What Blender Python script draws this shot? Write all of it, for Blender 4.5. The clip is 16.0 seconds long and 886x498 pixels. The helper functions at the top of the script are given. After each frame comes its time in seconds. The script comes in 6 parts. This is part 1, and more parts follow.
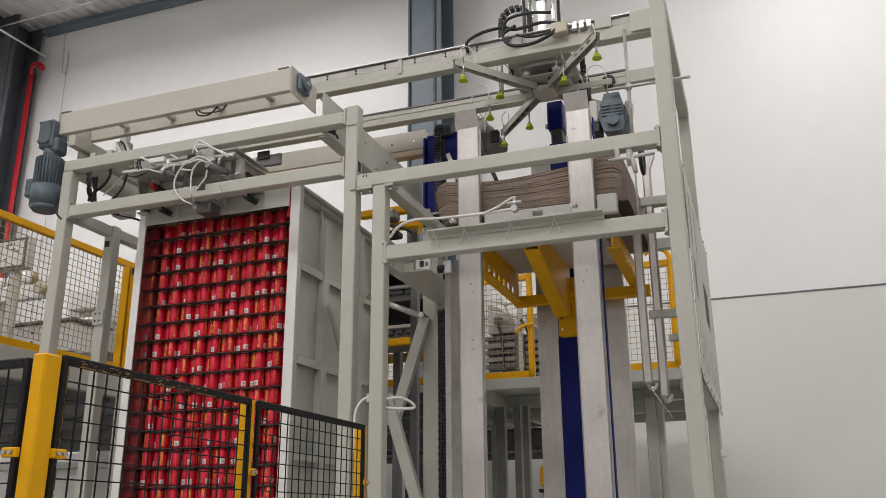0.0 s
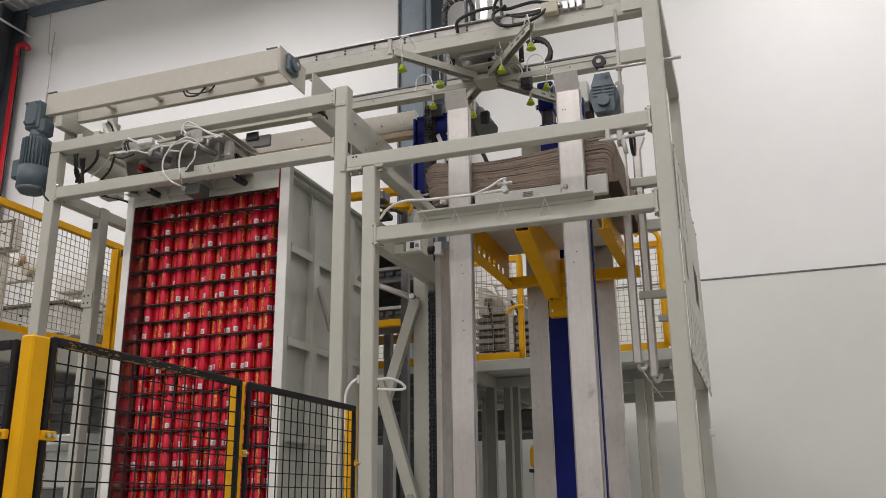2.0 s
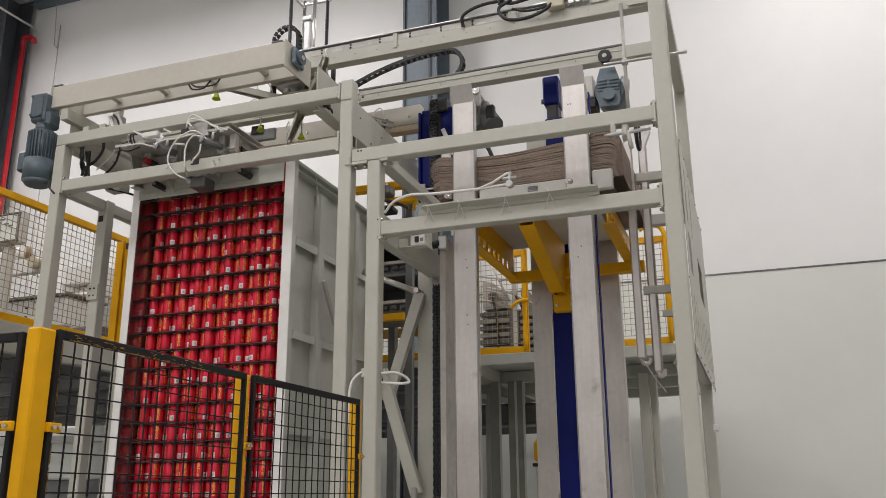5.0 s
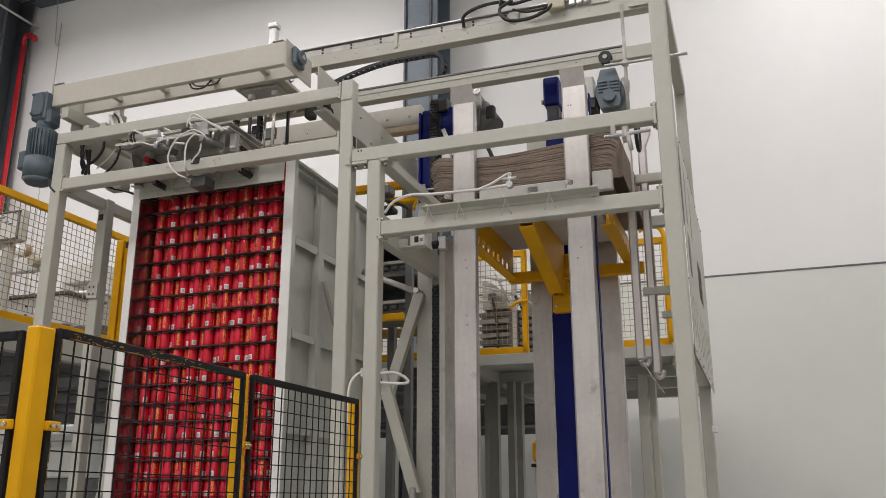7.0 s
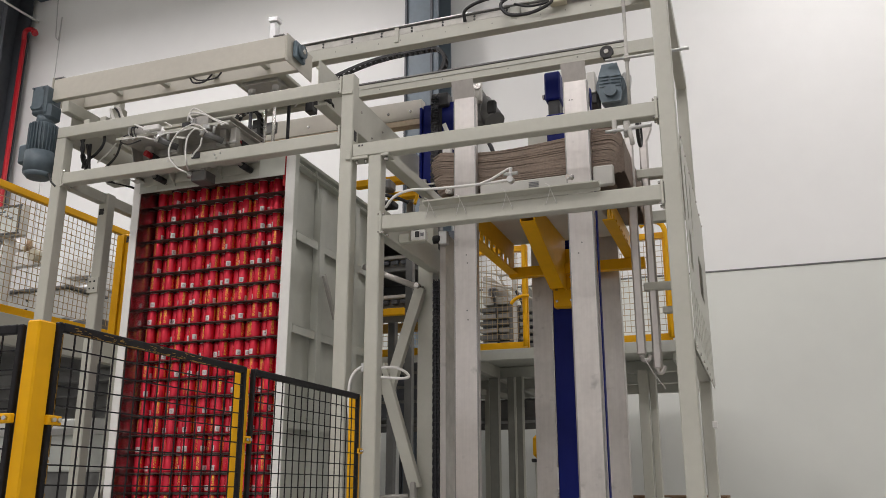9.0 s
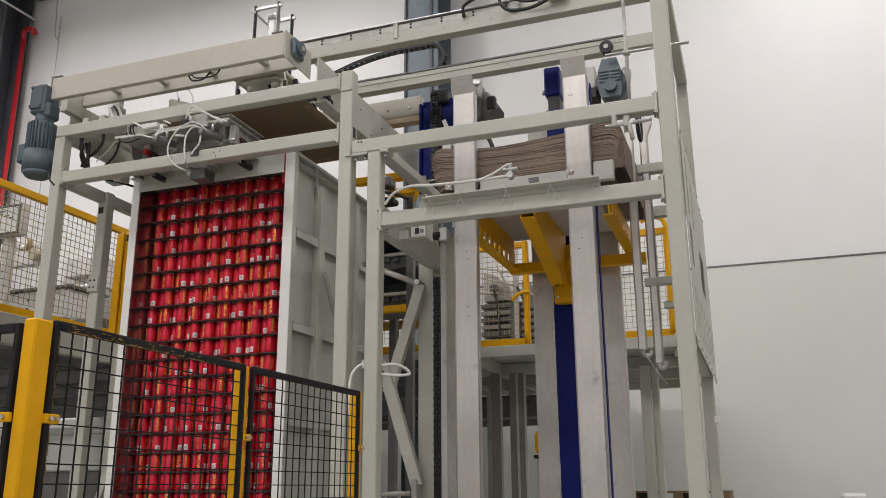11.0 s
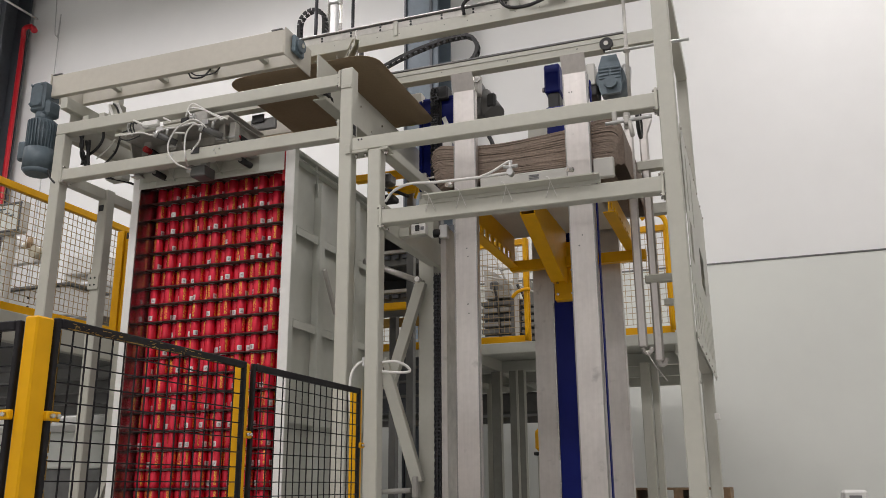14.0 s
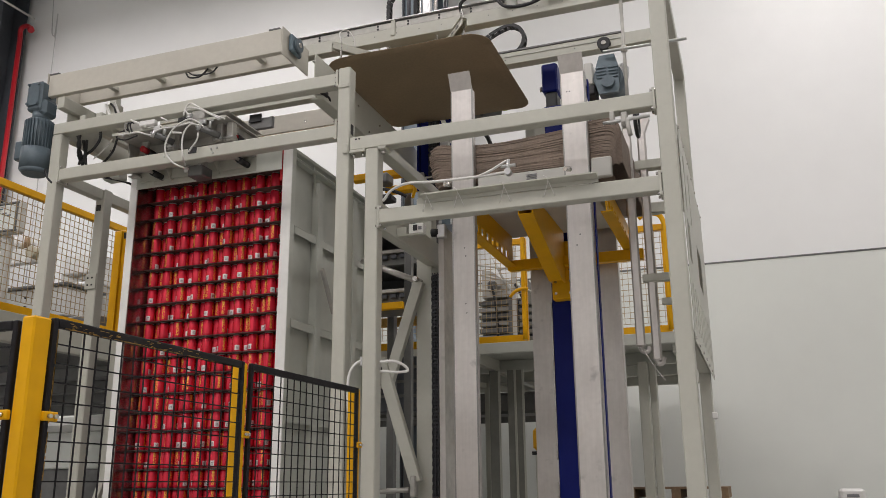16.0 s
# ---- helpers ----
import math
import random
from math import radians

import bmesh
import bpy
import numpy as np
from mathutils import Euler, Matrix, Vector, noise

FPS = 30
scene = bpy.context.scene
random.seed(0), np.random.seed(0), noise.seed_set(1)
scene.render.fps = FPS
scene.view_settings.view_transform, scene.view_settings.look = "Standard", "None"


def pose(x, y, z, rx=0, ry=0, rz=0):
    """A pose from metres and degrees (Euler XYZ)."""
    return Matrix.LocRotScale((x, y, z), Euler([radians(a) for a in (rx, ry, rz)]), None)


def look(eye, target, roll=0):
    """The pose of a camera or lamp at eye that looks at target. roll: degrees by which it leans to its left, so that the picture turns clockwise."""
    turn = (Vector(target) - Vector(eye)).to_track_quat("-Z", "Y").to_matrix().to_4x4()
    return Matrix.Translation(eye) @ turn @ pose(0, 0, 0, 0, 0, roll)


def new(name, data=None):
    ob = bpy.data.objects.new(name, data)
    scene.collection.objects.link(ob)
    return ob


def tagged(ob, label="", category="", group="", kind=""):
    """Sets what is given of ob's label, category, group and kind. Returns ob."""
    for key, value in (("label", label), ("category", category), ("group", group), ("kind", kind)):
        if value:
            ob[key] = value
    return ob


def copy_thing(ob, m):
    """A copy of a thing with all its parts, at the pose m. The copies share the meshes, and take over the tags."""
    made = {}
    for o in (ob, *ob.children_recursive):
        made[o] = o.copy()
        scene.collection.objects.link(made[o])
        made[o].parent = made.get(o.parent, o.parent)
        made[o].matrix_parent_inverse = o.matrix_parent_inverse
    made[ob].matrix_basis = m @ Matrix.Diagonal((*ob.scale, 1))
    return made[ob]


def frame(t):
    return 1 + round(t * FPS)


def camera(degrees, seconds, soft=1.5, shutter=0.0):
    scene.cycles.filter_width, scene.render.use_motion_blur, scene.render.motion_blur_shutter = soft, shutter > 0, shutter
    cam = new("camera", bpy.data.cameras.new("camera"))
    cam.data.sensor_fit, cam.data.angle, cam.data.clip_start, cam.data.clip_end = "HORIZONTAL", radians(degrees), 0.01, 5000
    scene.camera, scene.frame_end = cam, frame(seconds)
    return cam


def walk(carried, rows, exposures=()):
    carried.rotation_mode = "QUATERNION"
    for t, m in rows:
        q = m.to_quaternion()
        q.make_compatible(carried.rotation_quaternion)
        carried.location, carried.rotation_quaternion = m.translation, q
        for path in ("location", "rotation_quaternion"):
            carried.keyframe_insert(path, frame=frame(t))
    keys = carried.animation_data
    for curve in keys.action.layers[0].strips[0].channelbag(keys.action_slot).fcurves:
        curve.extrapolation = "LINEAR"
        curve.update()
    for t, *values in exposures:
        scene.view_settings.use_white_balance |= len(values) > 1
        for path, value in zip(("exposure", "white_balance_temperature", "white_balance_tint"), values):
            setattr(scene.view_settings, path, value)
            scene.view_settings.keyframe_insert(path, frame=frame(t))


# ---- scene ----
cam = camera(54.3, 16.0, soft=0.65)
PATH = [
    (0, (-0.001, -0.021, 1.603), (-0.652, 1.77, 2.208), -0.4),
    (0.5, (-0.005, -0.02, 1.603), (-0.646, 1.777, 2.202), -0.3),
    (1, (-0.004, -0.019, 1.601), (-0.64, 1.783, 2.191), -0.5),
    (1.5, (-0.006, -0.018, 1.6), (-0.638, 1.789, 2.178), -0.6),
    (2, (-0.005, -0.013, 1.601), (-0.639, 1.797, 2.166), -0.7),
    (2.5, (-0.005, -0.011, 1.602), (-0.641, 1.801, 2.158), -0.8),
    (3, (-0.009, -0.009, 1.6), (-0.647, 1.804, 2.151), -0.7),
    (3.5, (-0.006, -0.011, 1.601), (-0.649, 1.802, 2.15), -0.6),
    (4, (-0.006, -0.012, 1.602), (-0.651, 1.8, 2.151), -0.5),
    (6.5, (0.003, -0.021, 1.601), (-0.643, 1.789, 2.156), -0.2),
    (7, (0.0, -0.019, 1.602), (-0.646, 1.792, 2.154), -0.1),
    (7.5, (-0.004, -0.018, 1.601), (-0.649, 1.794, 2.15), -0.0),
    (8, (-0.002, -0.017, 1.599), (-0.649, 1.794, 2.146), -0.0),
    (8.5, (-0.003, -0.018, 1.602), (-0.651, 1.795, 2.145), 0.0),
    (9, (-0.003, -0.015, 1.602), (-0.651, 1.798, 2.143), -0.0),
    (11.5, (0.0, 0.003, 1.601), (-0.653, 1.817, 2.134), -0.4),
    (12, (-0.001, 0.004, 1.602), (-0.655, 1.818, 2.133), -0.4),
    (12.5, (-0.004, 0.008, 1.6), (-0.659, 1.822, 2.129), -0.4),
    (13, (-0.003, 0.007, 1.601), (-0.658, 1.822, 2.129), -0.4),
    (13.5, (-0.002, 0.006, 1.6), (-0.655, 1.821, 2.129), -0.4),
    (14, (0.0, 0.0, 1.6), (-0.653, 1.815, 2.129), -0.4),
    (14.5, (0.003, -0.001, 1.601), (-0.65, 1.814, 2.13), -0.4),
    (15, (0.002, -0.003, 1.601), (-0.649, 1.813, 2.129), -0.4),
    (15.5, (0.003, -0.002, 1.601), (-0.647, 1.814, 2.129), -0.5),
    (16, (-0.001, 0.001, 1.6), (-0.649, 1.818, 2.128), -0.5),
]
walk(cam, [(t, look(eye, target, roll)) for t, eye, target, roll in PATH])

# ---- light ----
world = bpy.data.worlds.new("world")
scene.world = world
world.use_nodes = True
world.node_tree.nodes["Background"].inputs["Color"].default_value = (0.80, 0.88, 1.0, 1)
world.node_tree.nodes["Background"].inputs["Strength"].default_value = 0.025

LAMPS = [(-11.4, 8.2), (-6.6, 8.6), (1.5, 9.2), (6.2, 8.6), (-9.0, 5.0), (-3.2, -0.4), (6.0, 3.0), (-6.0, -1.6), (-1.0, -2.0), (4.5, -2.2), (-3.5, -6.0), (2.0, -6.4), (-10.0, -3.0)]
LAMP_POWER = 137
for lx, ly in LAMPS:
    data = bpy.data.lights.new("high_bay_light", "AREA")
    data.shape, data.size, data.size_y, data.energy, data.color = "RECTANGLE", 1.2, 0.4, LAMP_POWER, (1.0, 0.95, 0.96)
    lamp_light = new("high_bay_light", data)
    lamp_light.matrix_basis = pose(lx, ly, 10.50)
scene.view_settings.exposure = 0.0


# ---- materials ----
def material(name, color, rough=0.5, metal=0.0, grain=0.08, scale=14.0, bump=0.05, stain=0.10, stain_scale=1.6, coat=0.0, dust=None):
    m = bpy.data.materials.new(name)
    m.use_nodes = True
    n, l = m.node_tree.nodes, m.node_tree.links
    b = n["Principled BSDF"]
    b.inputs["Metallic"].default_value = metal
    b.inputs["Coat Weight"].default_value = coat
    geo = n.new("ShaderNodeNewGeometry")
    fine = n.new("ShaderNodeTexNoise")
    fine.inputs["Scale"].default_value, fine.inputs["Detail"].default_value = scale, 6
    wide = n.new("ShaderNodeTexNoise")
    wide.inputs["Scale"].default_value, wide.inputs["Detail"].default_value = stain_scale, 4
    for t in (fine, wide):
        l.new(geo.outputs["Position"], t.inputs["Vector"])
    mix = n.new("ShaderNodeMix")
    mix.data_type = "RGBA"
    mix.inputs["A"].default_value = (*[c * (1 - stain) for c in color], 1)
    mix.inputs["B"].default_value = (*[min(1, c * (1 + stain * 0.6)) for c in color], 1)
    ramp = n.new("ShaderNodeMapRange")
    ramp.inputs["From Min"].default_value, ramp.inputs["From Max"].default_value = 0.3, 0.7
    l.new(wide.outputs["Fac"], ramp.inputs["Value"])
    l.new(ramp.outputs["Result"], mix.inputs["Factor"])
    mix2 = n.new("ShaderNodeMix")
    mix2.data_type = "RGBA"
    mix2.blend_type = "MULTIPLY"
    mix2.inputs["Factor"].default_value = 1.0
    gr = n.new("ShaderNodeMapRange")
    gr.inputs["From Min"].default_value, gr.inputs["From Max"].default_value = 0.25, 0.75
    gr.inputs["To Min"].default_value, gr.inputs["To Max"].default_value = 1 - grain, 1 + grain
    l.new(fine.outputs["Fac"], gr.inputs["Value"])
    l.new(mix.outputs["Result"], mix2.inputs["A"])
    l.new(gr.outputs["Result"], mix2.inputs["B"])
    l.new(mix2.outputs["Result"], b.inputs["Base Color"])
    rr = n.new("ShaderNodeMapRange")
    rr.inputs["To Min"].default_value, rr.inputs["To Max"].default_value = max(0.02, rough - 0.08), min(1, rough + 0.1)
    l.new(wide.outputs["Fac"], rr.inputs["Value"])
    l.new(rr.outputs["Result"], b.inputs["Roughness"])
    if bump:
        bp = n.new("ShaderNodeBump")
        bp.inputs["Strength"].default_value, bp.inputs["Distance"].default_value = bump, 0.01
        l.new(fine.outputs["Fac"], bp.inputs["Height"])
        l.new(bp.outputs["Normal"], b.inputs["Normal"])
    return m


def steel_material(name, color, rough, streak=22.0):
    """Brushed sheet metal with streaks along its height and a few scratches."""
    m = material(name, color, rough, 0.7, 0.05, 30, 0.03, 0.08, 3.2)
    n, l = m.node_tree.nodes, m.node_tree.links
    geo = n.new("ShaderNodeNewGeometry")
    mp = n.new("ShaderNodeMapping")
    mp.inputs["Scale"].default_value = (streak, streak, 1.2)
    l.new(geo.outputs["Position"], mp.inputs["Vector"])
    no = n.new("ShaderNodeTexNoise")
    no.inputs["Scale"].default_value, no.inputs["Detail"].default_value = 3, 3
    l.new(mp.outputs["Vector"], no.inputs["Vector"])
    bp = n.new("ShaderNodeBump")
    bp.inputs["Strength"].default_value, bp.inputs["Distance"].default_value = 0.03, 0.004
    l.new(no.outputs["Fac"], bp.inputs["Height"])
    l.new(bp.outputs["Normal"], n["Principled BSDF"].inputs["Normal"])
    streaks = n.new("ShaderNodeMapRange")
    streaks.inputs["From Min"].default_value, streaks.inputs["From Max"].default_value = 0.35, 0.65
    streaks.inputs["To Min"].default_value, streaks.inputs["To Max"].default_value = 0.965, 1.025
    l.new(no.outputs["Fac"], streaks.inputs["Value"])
    scuff = n.new("ShaderNodeTexNoise")
    scuff.inputs["Scale"].default_value, scuff.inputs["Detail"].default_value = 9, 8
    l.new(geo.outputs["Position"], scuff.inputs["Vector"])
    worn = n.new("ShaderNodeMapRange")
    worn.inputs["From Min"].default_value, worn.inputs["From Max"].default_value = 0.64, 0.74
    worn.inputs["To Min"].default_value, worn.inputs["To Max"].default_value = 1.0, 0.72
    l.new(scuff.outputs["Fac"], worn.inputs["Value"])
    both = n.new("ShaderNodeMath")
    both.operation = "MULTIPLY"
    l.new(streaks.outputs["Result"], both.inputs[0])
    l.new(worn.outputs["Result"], both.inputs[1])
    tone = n.new("ShaderNodeMix")
    tone.data_type, tone.blend_type = "RGBA", "MULTIPLY"
    tone.inputs["Factor"].default_value = 1.0
    l.new(n["Principled BSDF"].inputs["Base Color"].links[0].from_socket, tone.inputs["A"])
    l.new(both.outputs[0], tone.inputs["B"])
    l.new(tone.outputs["Result"], n["Principled BSDF"].inputs["Base Color"])
    return m


def can_material():
    """Red lacquered can: gold bars of lettering round one stretch, a white code block low on another."""
    m = bpy.data.materials.new("red_can_lacquer")
    m.use_nodes = True
    n, l = m.node_tree.nodes, m.node_tree.links
    b = n["Principled BSDF"]
    b.inputs["Metallic"].default_value = 0.5
    b.inputs["Roughness"].default_value = 0.26
    b.inputs["Coat Weight"].default_value = 0.3
    uv = n.new("ShaderNodeUVMap")
    sep = n.new("ShaderNodeSeparateXYZ")
    l.new(uv.outputs["UV"], sep.inputs["Vector"])

    def between(sock, lo, hi):
        a = n.new("ShaderNodeMath"); a.operation = "GREATER_THAN"; a.inputs[1].default_value = lo
        c = n.new("ShaderNodeMath"); c.operation = "LESS_THAN"; c.inputs[1].default_value = hi
        k = n.new("ShaderNodeMath"); k.operation = "MULTIPLY"
        l.new(sock, a.inputs[0]); l.new(sock, c.inputs[0])
        l.new(a.outputs[0], k.inputs[0]); l.new(c.outputs[0], k.inputs[1])
        return k.outputs[0]

    def both(p, q):
        k = n.new("ShaderNodeMath"); k.operation = "MULTIPLY"
        l.new(p, k.inputs[0]); l.new(q, k.inputs[1])
        return k.outputs[0]

    u, v = sep.outputs["X"], sep.outputs["Y"]
    vor = n.new("ShaderNodeTexVoronoi")
    vor.inputs["Scale"].default_value = 1.0
    mp = n.new("ShaderNodeMapping")
    mp.inputs["Scale"].default_value = (58, 17, 1)
    l.new(uv.outputs["UV"], mp.inputs["Vector"])
    l.new(mp.outputs["Vector"], vor.inputs["Vector"])
    strokes = n.new("ShaderNodeMath"); strokes.operation = "LESS_THAN"; strokes.inputs[1].default_value = 0.52
    l.new(vor.outputs["Distance"], strokes.inputs[0])
    vmid = between(v, 0.16, 0.90)
    gold1 = both(both(between(u, 0.07, 0.15), vmid), strokes.outputs[0])
    gold2 = both(both(between(u, 0.57, 0.65), vmid), strokes.outputs[0])
    addg = n.new("ShaderNodeMath"); addg.operation = "MAXIMUM"
    l.new(gold1, addg.inputs[0]); l.new(gold2, addg.inputs[1])
    white = both(between(u, 0.27, 0.42), between(v, 0.11, 0.40))
    wave = n.new("ShaderNodeMath"); wave.operation = "SINE"
    mul = n.new("ShaderNodeMath"); mul.operation = "MULTIPLY"; mul.inputs[1].default_value = 420
    l.new(u, mul.inputs[0]); l.new(mul.outputs[0], wave.inputs[0])
    bars = n.new("ShaderNodeMath"); bars.operation = "GREATER_THAN"; bars.inputs[1].default_value = 0.3
    l.new(wave.outputs[0], bars.inputs[0])
    darkbar = both(both(between(u, 0.315, 0.385), between(v, 0.18, 0.32)), bars.outputs[0])
    rnd = n.new("ShaderNodeObjectInfo")
    red = n.new("ShaderNodeMix"); red.data_type = "RGBA"
    red.inputs["A"].default_value, red.inputs["B"].default_value = (0.76, 0.021, 0.052, 1), (0.90, 0.034, 0.078, 1)
    l.new(rnd.outputs["Random"], red.inputs["Factor"])
    last = red.outputs["Result"]
    for fac, col in ((addg.outputs[0], (1.0, 0.56, 0.06, 1)), (white, (0.86, 0.84, 0.84, 1)), (darkbar, (0.12, 0.06, 0.07, 1))):
        mx = n.new("ShaderNodeMix"); mx.data_type = "RGBA"
        l.new(last, mx.inputs["A"]); mx.inputs["B"].default_value = col
        l.new(fac, mx.inputs["Factor"])
        last = mx.outputs["Result"]
    l.new(last, b.inputs["Base Color"])
    return m


M_FRAME = material("light_grey_enamel", (0.475, 0.47, 0.408), 0.42, 0, 0.03, 30, 0.02, 0.06, 1.2)
M_FRAME_WARM = material("cream_grey_enamel", (0.49, 0.465, 0.402), 0.45, 0, 0.04, 24, 0.02, 0.08, 1.0)
M_PANEL = material("grey_green_sheet_metal", (0.52, 0.53, 0.475), 0.40, 0, 0.05, 12, 0.03, 0.14, 2.0)
M_STEEL = steel_material("brushed_stainless", (0.56, 0.53, 0.505), 0.36)
M_ZINC = material("galvanised_steel", (0.55, 0.55, 0.54), 0.35, 0.8, 0.1, 40, 0.04, 0.15, 5)
M_BARE = material("bare_turned_steel", (0.60, 0.58, 0.55), 0.25, 0.9, 0.05, 60, 0.02, 0.1, 6)
M_ALU = material("anodised_aluminium", (0.66, 0.66, 0.66), 0.35, 0.7, 0.05, 40, 0.02, 0.08, 4)
M_DARKSTEEL = material("dark_chain_steel", (0.05, 0.05, 0.055), 0.4, 0.6, 0.2, 60, 0.1, 0.2, 8)
M_YELLOW = material("signal_yellow_enamel", (0.78, 0.40, 0.004), 0.42, 0, 0.05, 18, 0.03, 0.10, 2.2)
M_BLACK = material("black_powder_coat", (0.014, 0.013, 0.015), 0.5, 0, 0.2, 60, 0.06, 0.2, 4)
M_RUBBER = material("black_rubber", (0.018, 0.018, 0.019), 0.55, 0, 0.15, 50, 0.05, 0.2, 6)
M_BLUE = material("ultramarine_enamel", (0.002, 0.008, 0.13), 0.5, 0, 0.05, 20, 0.02, 0.1, 2)
M_MOTOR = material("slate_grey_motor_paint", (0.085, 0.115, 0.135), 0.5, 0, 0.1, 40, 0.1, 0.15, 6)
M_TEAL = material("blue_grey_bearing_paint", (0.12, 0.165, 0.195), 0.45, 0, 0.1, 40, 0.08, 0.15, 6)
M_CARTON = material("grey_brown_card", (0.30, 0.225, 0.14), 0.8, 0, 0.08, 60, 0.05, 0.12, 2.4)
M_CARTON_DARK = material("brown_card_edge", (0.24, 0.185, 0.145), 0.8, 0, 0.16, 70, 0.05, 0.22, 4)
# dull steel, and the clamp tray's grey with its shade mixed in
M_DULL = material("dull_steel_and_tray_shade", (0.46, 0.445, 0.41), 0.45, 0.15, 0.15, 20, 0.04, 0.22, 4)
# post grey-green with the shade of the front faces mixed into the colour
M_SHADEPOST = material("shaded_post_grey_green", (0.20, 0.20, 0.175), 0.5, 0, 0.08, 14, 0.03, 0.12, 2)
M_WORN = material("worn_primer", (0.42, 0.24, 0.05), 0.7, 0, 0.2, 80, 0.05, 0.3, 12)
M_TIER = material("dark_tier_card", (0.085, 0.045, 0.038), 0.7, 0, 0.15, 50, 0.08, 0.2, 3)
M_WALL = material("white_wall_panel", (0.80, 0.80, 0.785), 0.55, 0, 0.012, 3, 0.01, 0.025, 0.5)
M_WALL_LOW = material("off_white_lower_panel", (0.70, 0.715, 0.67), 0.5, 0, 0.015, 3, 0.01, 0.03, 0.6)
M_HALLSTEEL = material("blue_grey_hall_steel", (0.13, 0.165, 0.195), 0.5, 0, 0.08, 12, 0.03, 0.12, 1.4)
M_HALLDARK = material("charcoal_hall_steel", (0.075, 0.083, 0.095), 0.55, 0, 0.1, 12, 0.04, 0.15, 1.4)
M_ROOF = material("pale_roof_sheet", (0.80, 0.80, 0.79), 0.5, 0.1, 0.05, 6, 0.03, 0.1, 0.8)
M_FLOOR = material("sealed_concrete", (0.41, 0.405, 0.385), 0.35, 0, 0.1, 9, 0.05, 0.14, 0.7)
M_RED = material("fire_red_paint", (0.43, 0.012, 0.02), 0.4, 0, 0.06, 20, 0.02, 0.1, 2)
M_WHITEHOSE = material("white_air_hose", (0.66, 0.65, 0.62), 0.35, 0, 0.03, 30, 0.0, 0.04, 4)
M_CUP = material("lime_suction_rubber", (0.42, 0.54, 0.02), 0.4, 0, 0.08, 50, 0.05, 0.1, 8)
M_WHITE = material("white_plastic", (0.76, 0.75, 0.72), 0.4, 0, 0.03, 30, 0.01, 0.05, 3)
M_BEIGE = material("beige_junction_box", (0.50, 0.46, 0.35), 0.45, 0, 0.04, 30, 0.02, 0.06, 4)
M_MACHINE = material("pale_machine_paint", (0.55, 0.54, 0.50), 0.45, 0, 0.05, 8, 0.03, 0.12, 1.2)
M_MACHDARK = material("grey_conveyor_steel", (0.17, 0.17, 0.165), 0.45, 0.3, 0.15, 10, 0.05, 0.25, 1.5)
M_WOOD = material("raw_pallet_wood", (0.26, 0.17, 0.095), 0.75, 0, 0.2, 20, 0.15, 0.25, 3)
M_WIRE = material("pale_rail_wire", (0.38, 0.28, 0.15), 0.45, 0.2, 0.05, 30, 0.0, 0.1, 3)
M_CONVEYOR = material("mid_grey_conveyor_paint", (0.27, 0.265, 0.25), 0.45, 0.1, 0.1, 12, 0.04, 0.2, 2)
M_LIP = material("raw_tan_plywood", (0.42, 0.34, 0.24), 0.7, 0, 0.12, 30, 0.06, 0.15, 3)
M_PRINT = material("grey_print", (0.20, 0.20, 0.21), 0.6, 0, 0.02, 30, 0.0, 0.05, 3)
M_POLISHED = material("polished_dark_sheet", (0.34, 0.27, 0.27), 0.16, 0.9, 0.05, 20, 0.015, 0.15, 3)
for glossless in (M_YELLOW, M_BLUE, M_BLACK):
    glossless.node_tree.nodes["Principled BSDF"].inputs["Specular IOR Level"].default_value = 0.22
M_CAN = can_material()
M_LAMPGLOW = bpy.data.materials.new("lamp_diffuser")
M_LAMPGLOW.use_nodes = True
M_LAMPGLOW.node_tree.nodes["Principled BSDF"].inputs["Emission Color"].default_value = (1, 0.97, 0.92, 1)
M_LAMPGLOW.node_tree.nodes["Principled BSDF"].inputs["Emission Strength"].default_value = 12


# ---- building helpers ----
def thing(name, label, category, at=(0, 0, 0), group="", kind=""):
    ob = new(name)
    ob.empty_display_size = 0.1
    ob.location = at
    return tagged(ob, label, category, group, kind)


def mesh_of(name, bm, mat):
    me = bpy.data.meshes.new(name)
    bmesh.ops.recalc_face_normals(bm, faces=bm.faces)
    bm.to_mesh(me)
    bm.free()
    for mm in (mat if isinstance(mat, (list, tuple)) else [mat]):
        me.materials.append(mm)
    return me


def part(name, bm, mat, parent, label=""):
    """Links a bmesh, drawn in world places, as one mesh under a thing or a part."""
    ob = new(name, mesh_of(name, bm, mat))
    ob.parent = parent
    if parent is not None and parent.parent is None:
        ob.matrix_parent_inverse = Matrix.Translation(parent.location).inverted()
    if label:
        ob["label"] = label
    return ob


def solo(name, bm, mat, label, category, group="", kind=""):
    return tagged(new(name, mesh_of(name, bm, mat)), label, category, group, kind)


def box(x0, x1, y0, y1, z0, z1, bevel=0.004, bm=None, m=None):
    own = bmesh.new()
    bmesh.ops.create_cube(own, size=1)
    s = Matrix.Translation(((x0 + x1) / 2, (y0 + y1) / 2, (z0 + z1) / 2)) @ Matrix.Diagonal((abs(x1 - x0), abs(y1 - y0), abs(z1 - z0), 1))
    bmesh.ops.transform(own, matrix=s, verts=own.verts)
    if bevel:
        bevel = min(bevel, 0.3 * min(abs(x1 - x0), abs(y1 - y0), abs(z1 - z0)))
        bmesh.ops.bevel(own, geom=own.edges[:], offset=bevel, segments=1, affect="EDGES")
    if m is not None:
        bmesh.ops.transform(own, matrix=m, verts=own.verts)
    return join(bm, own)


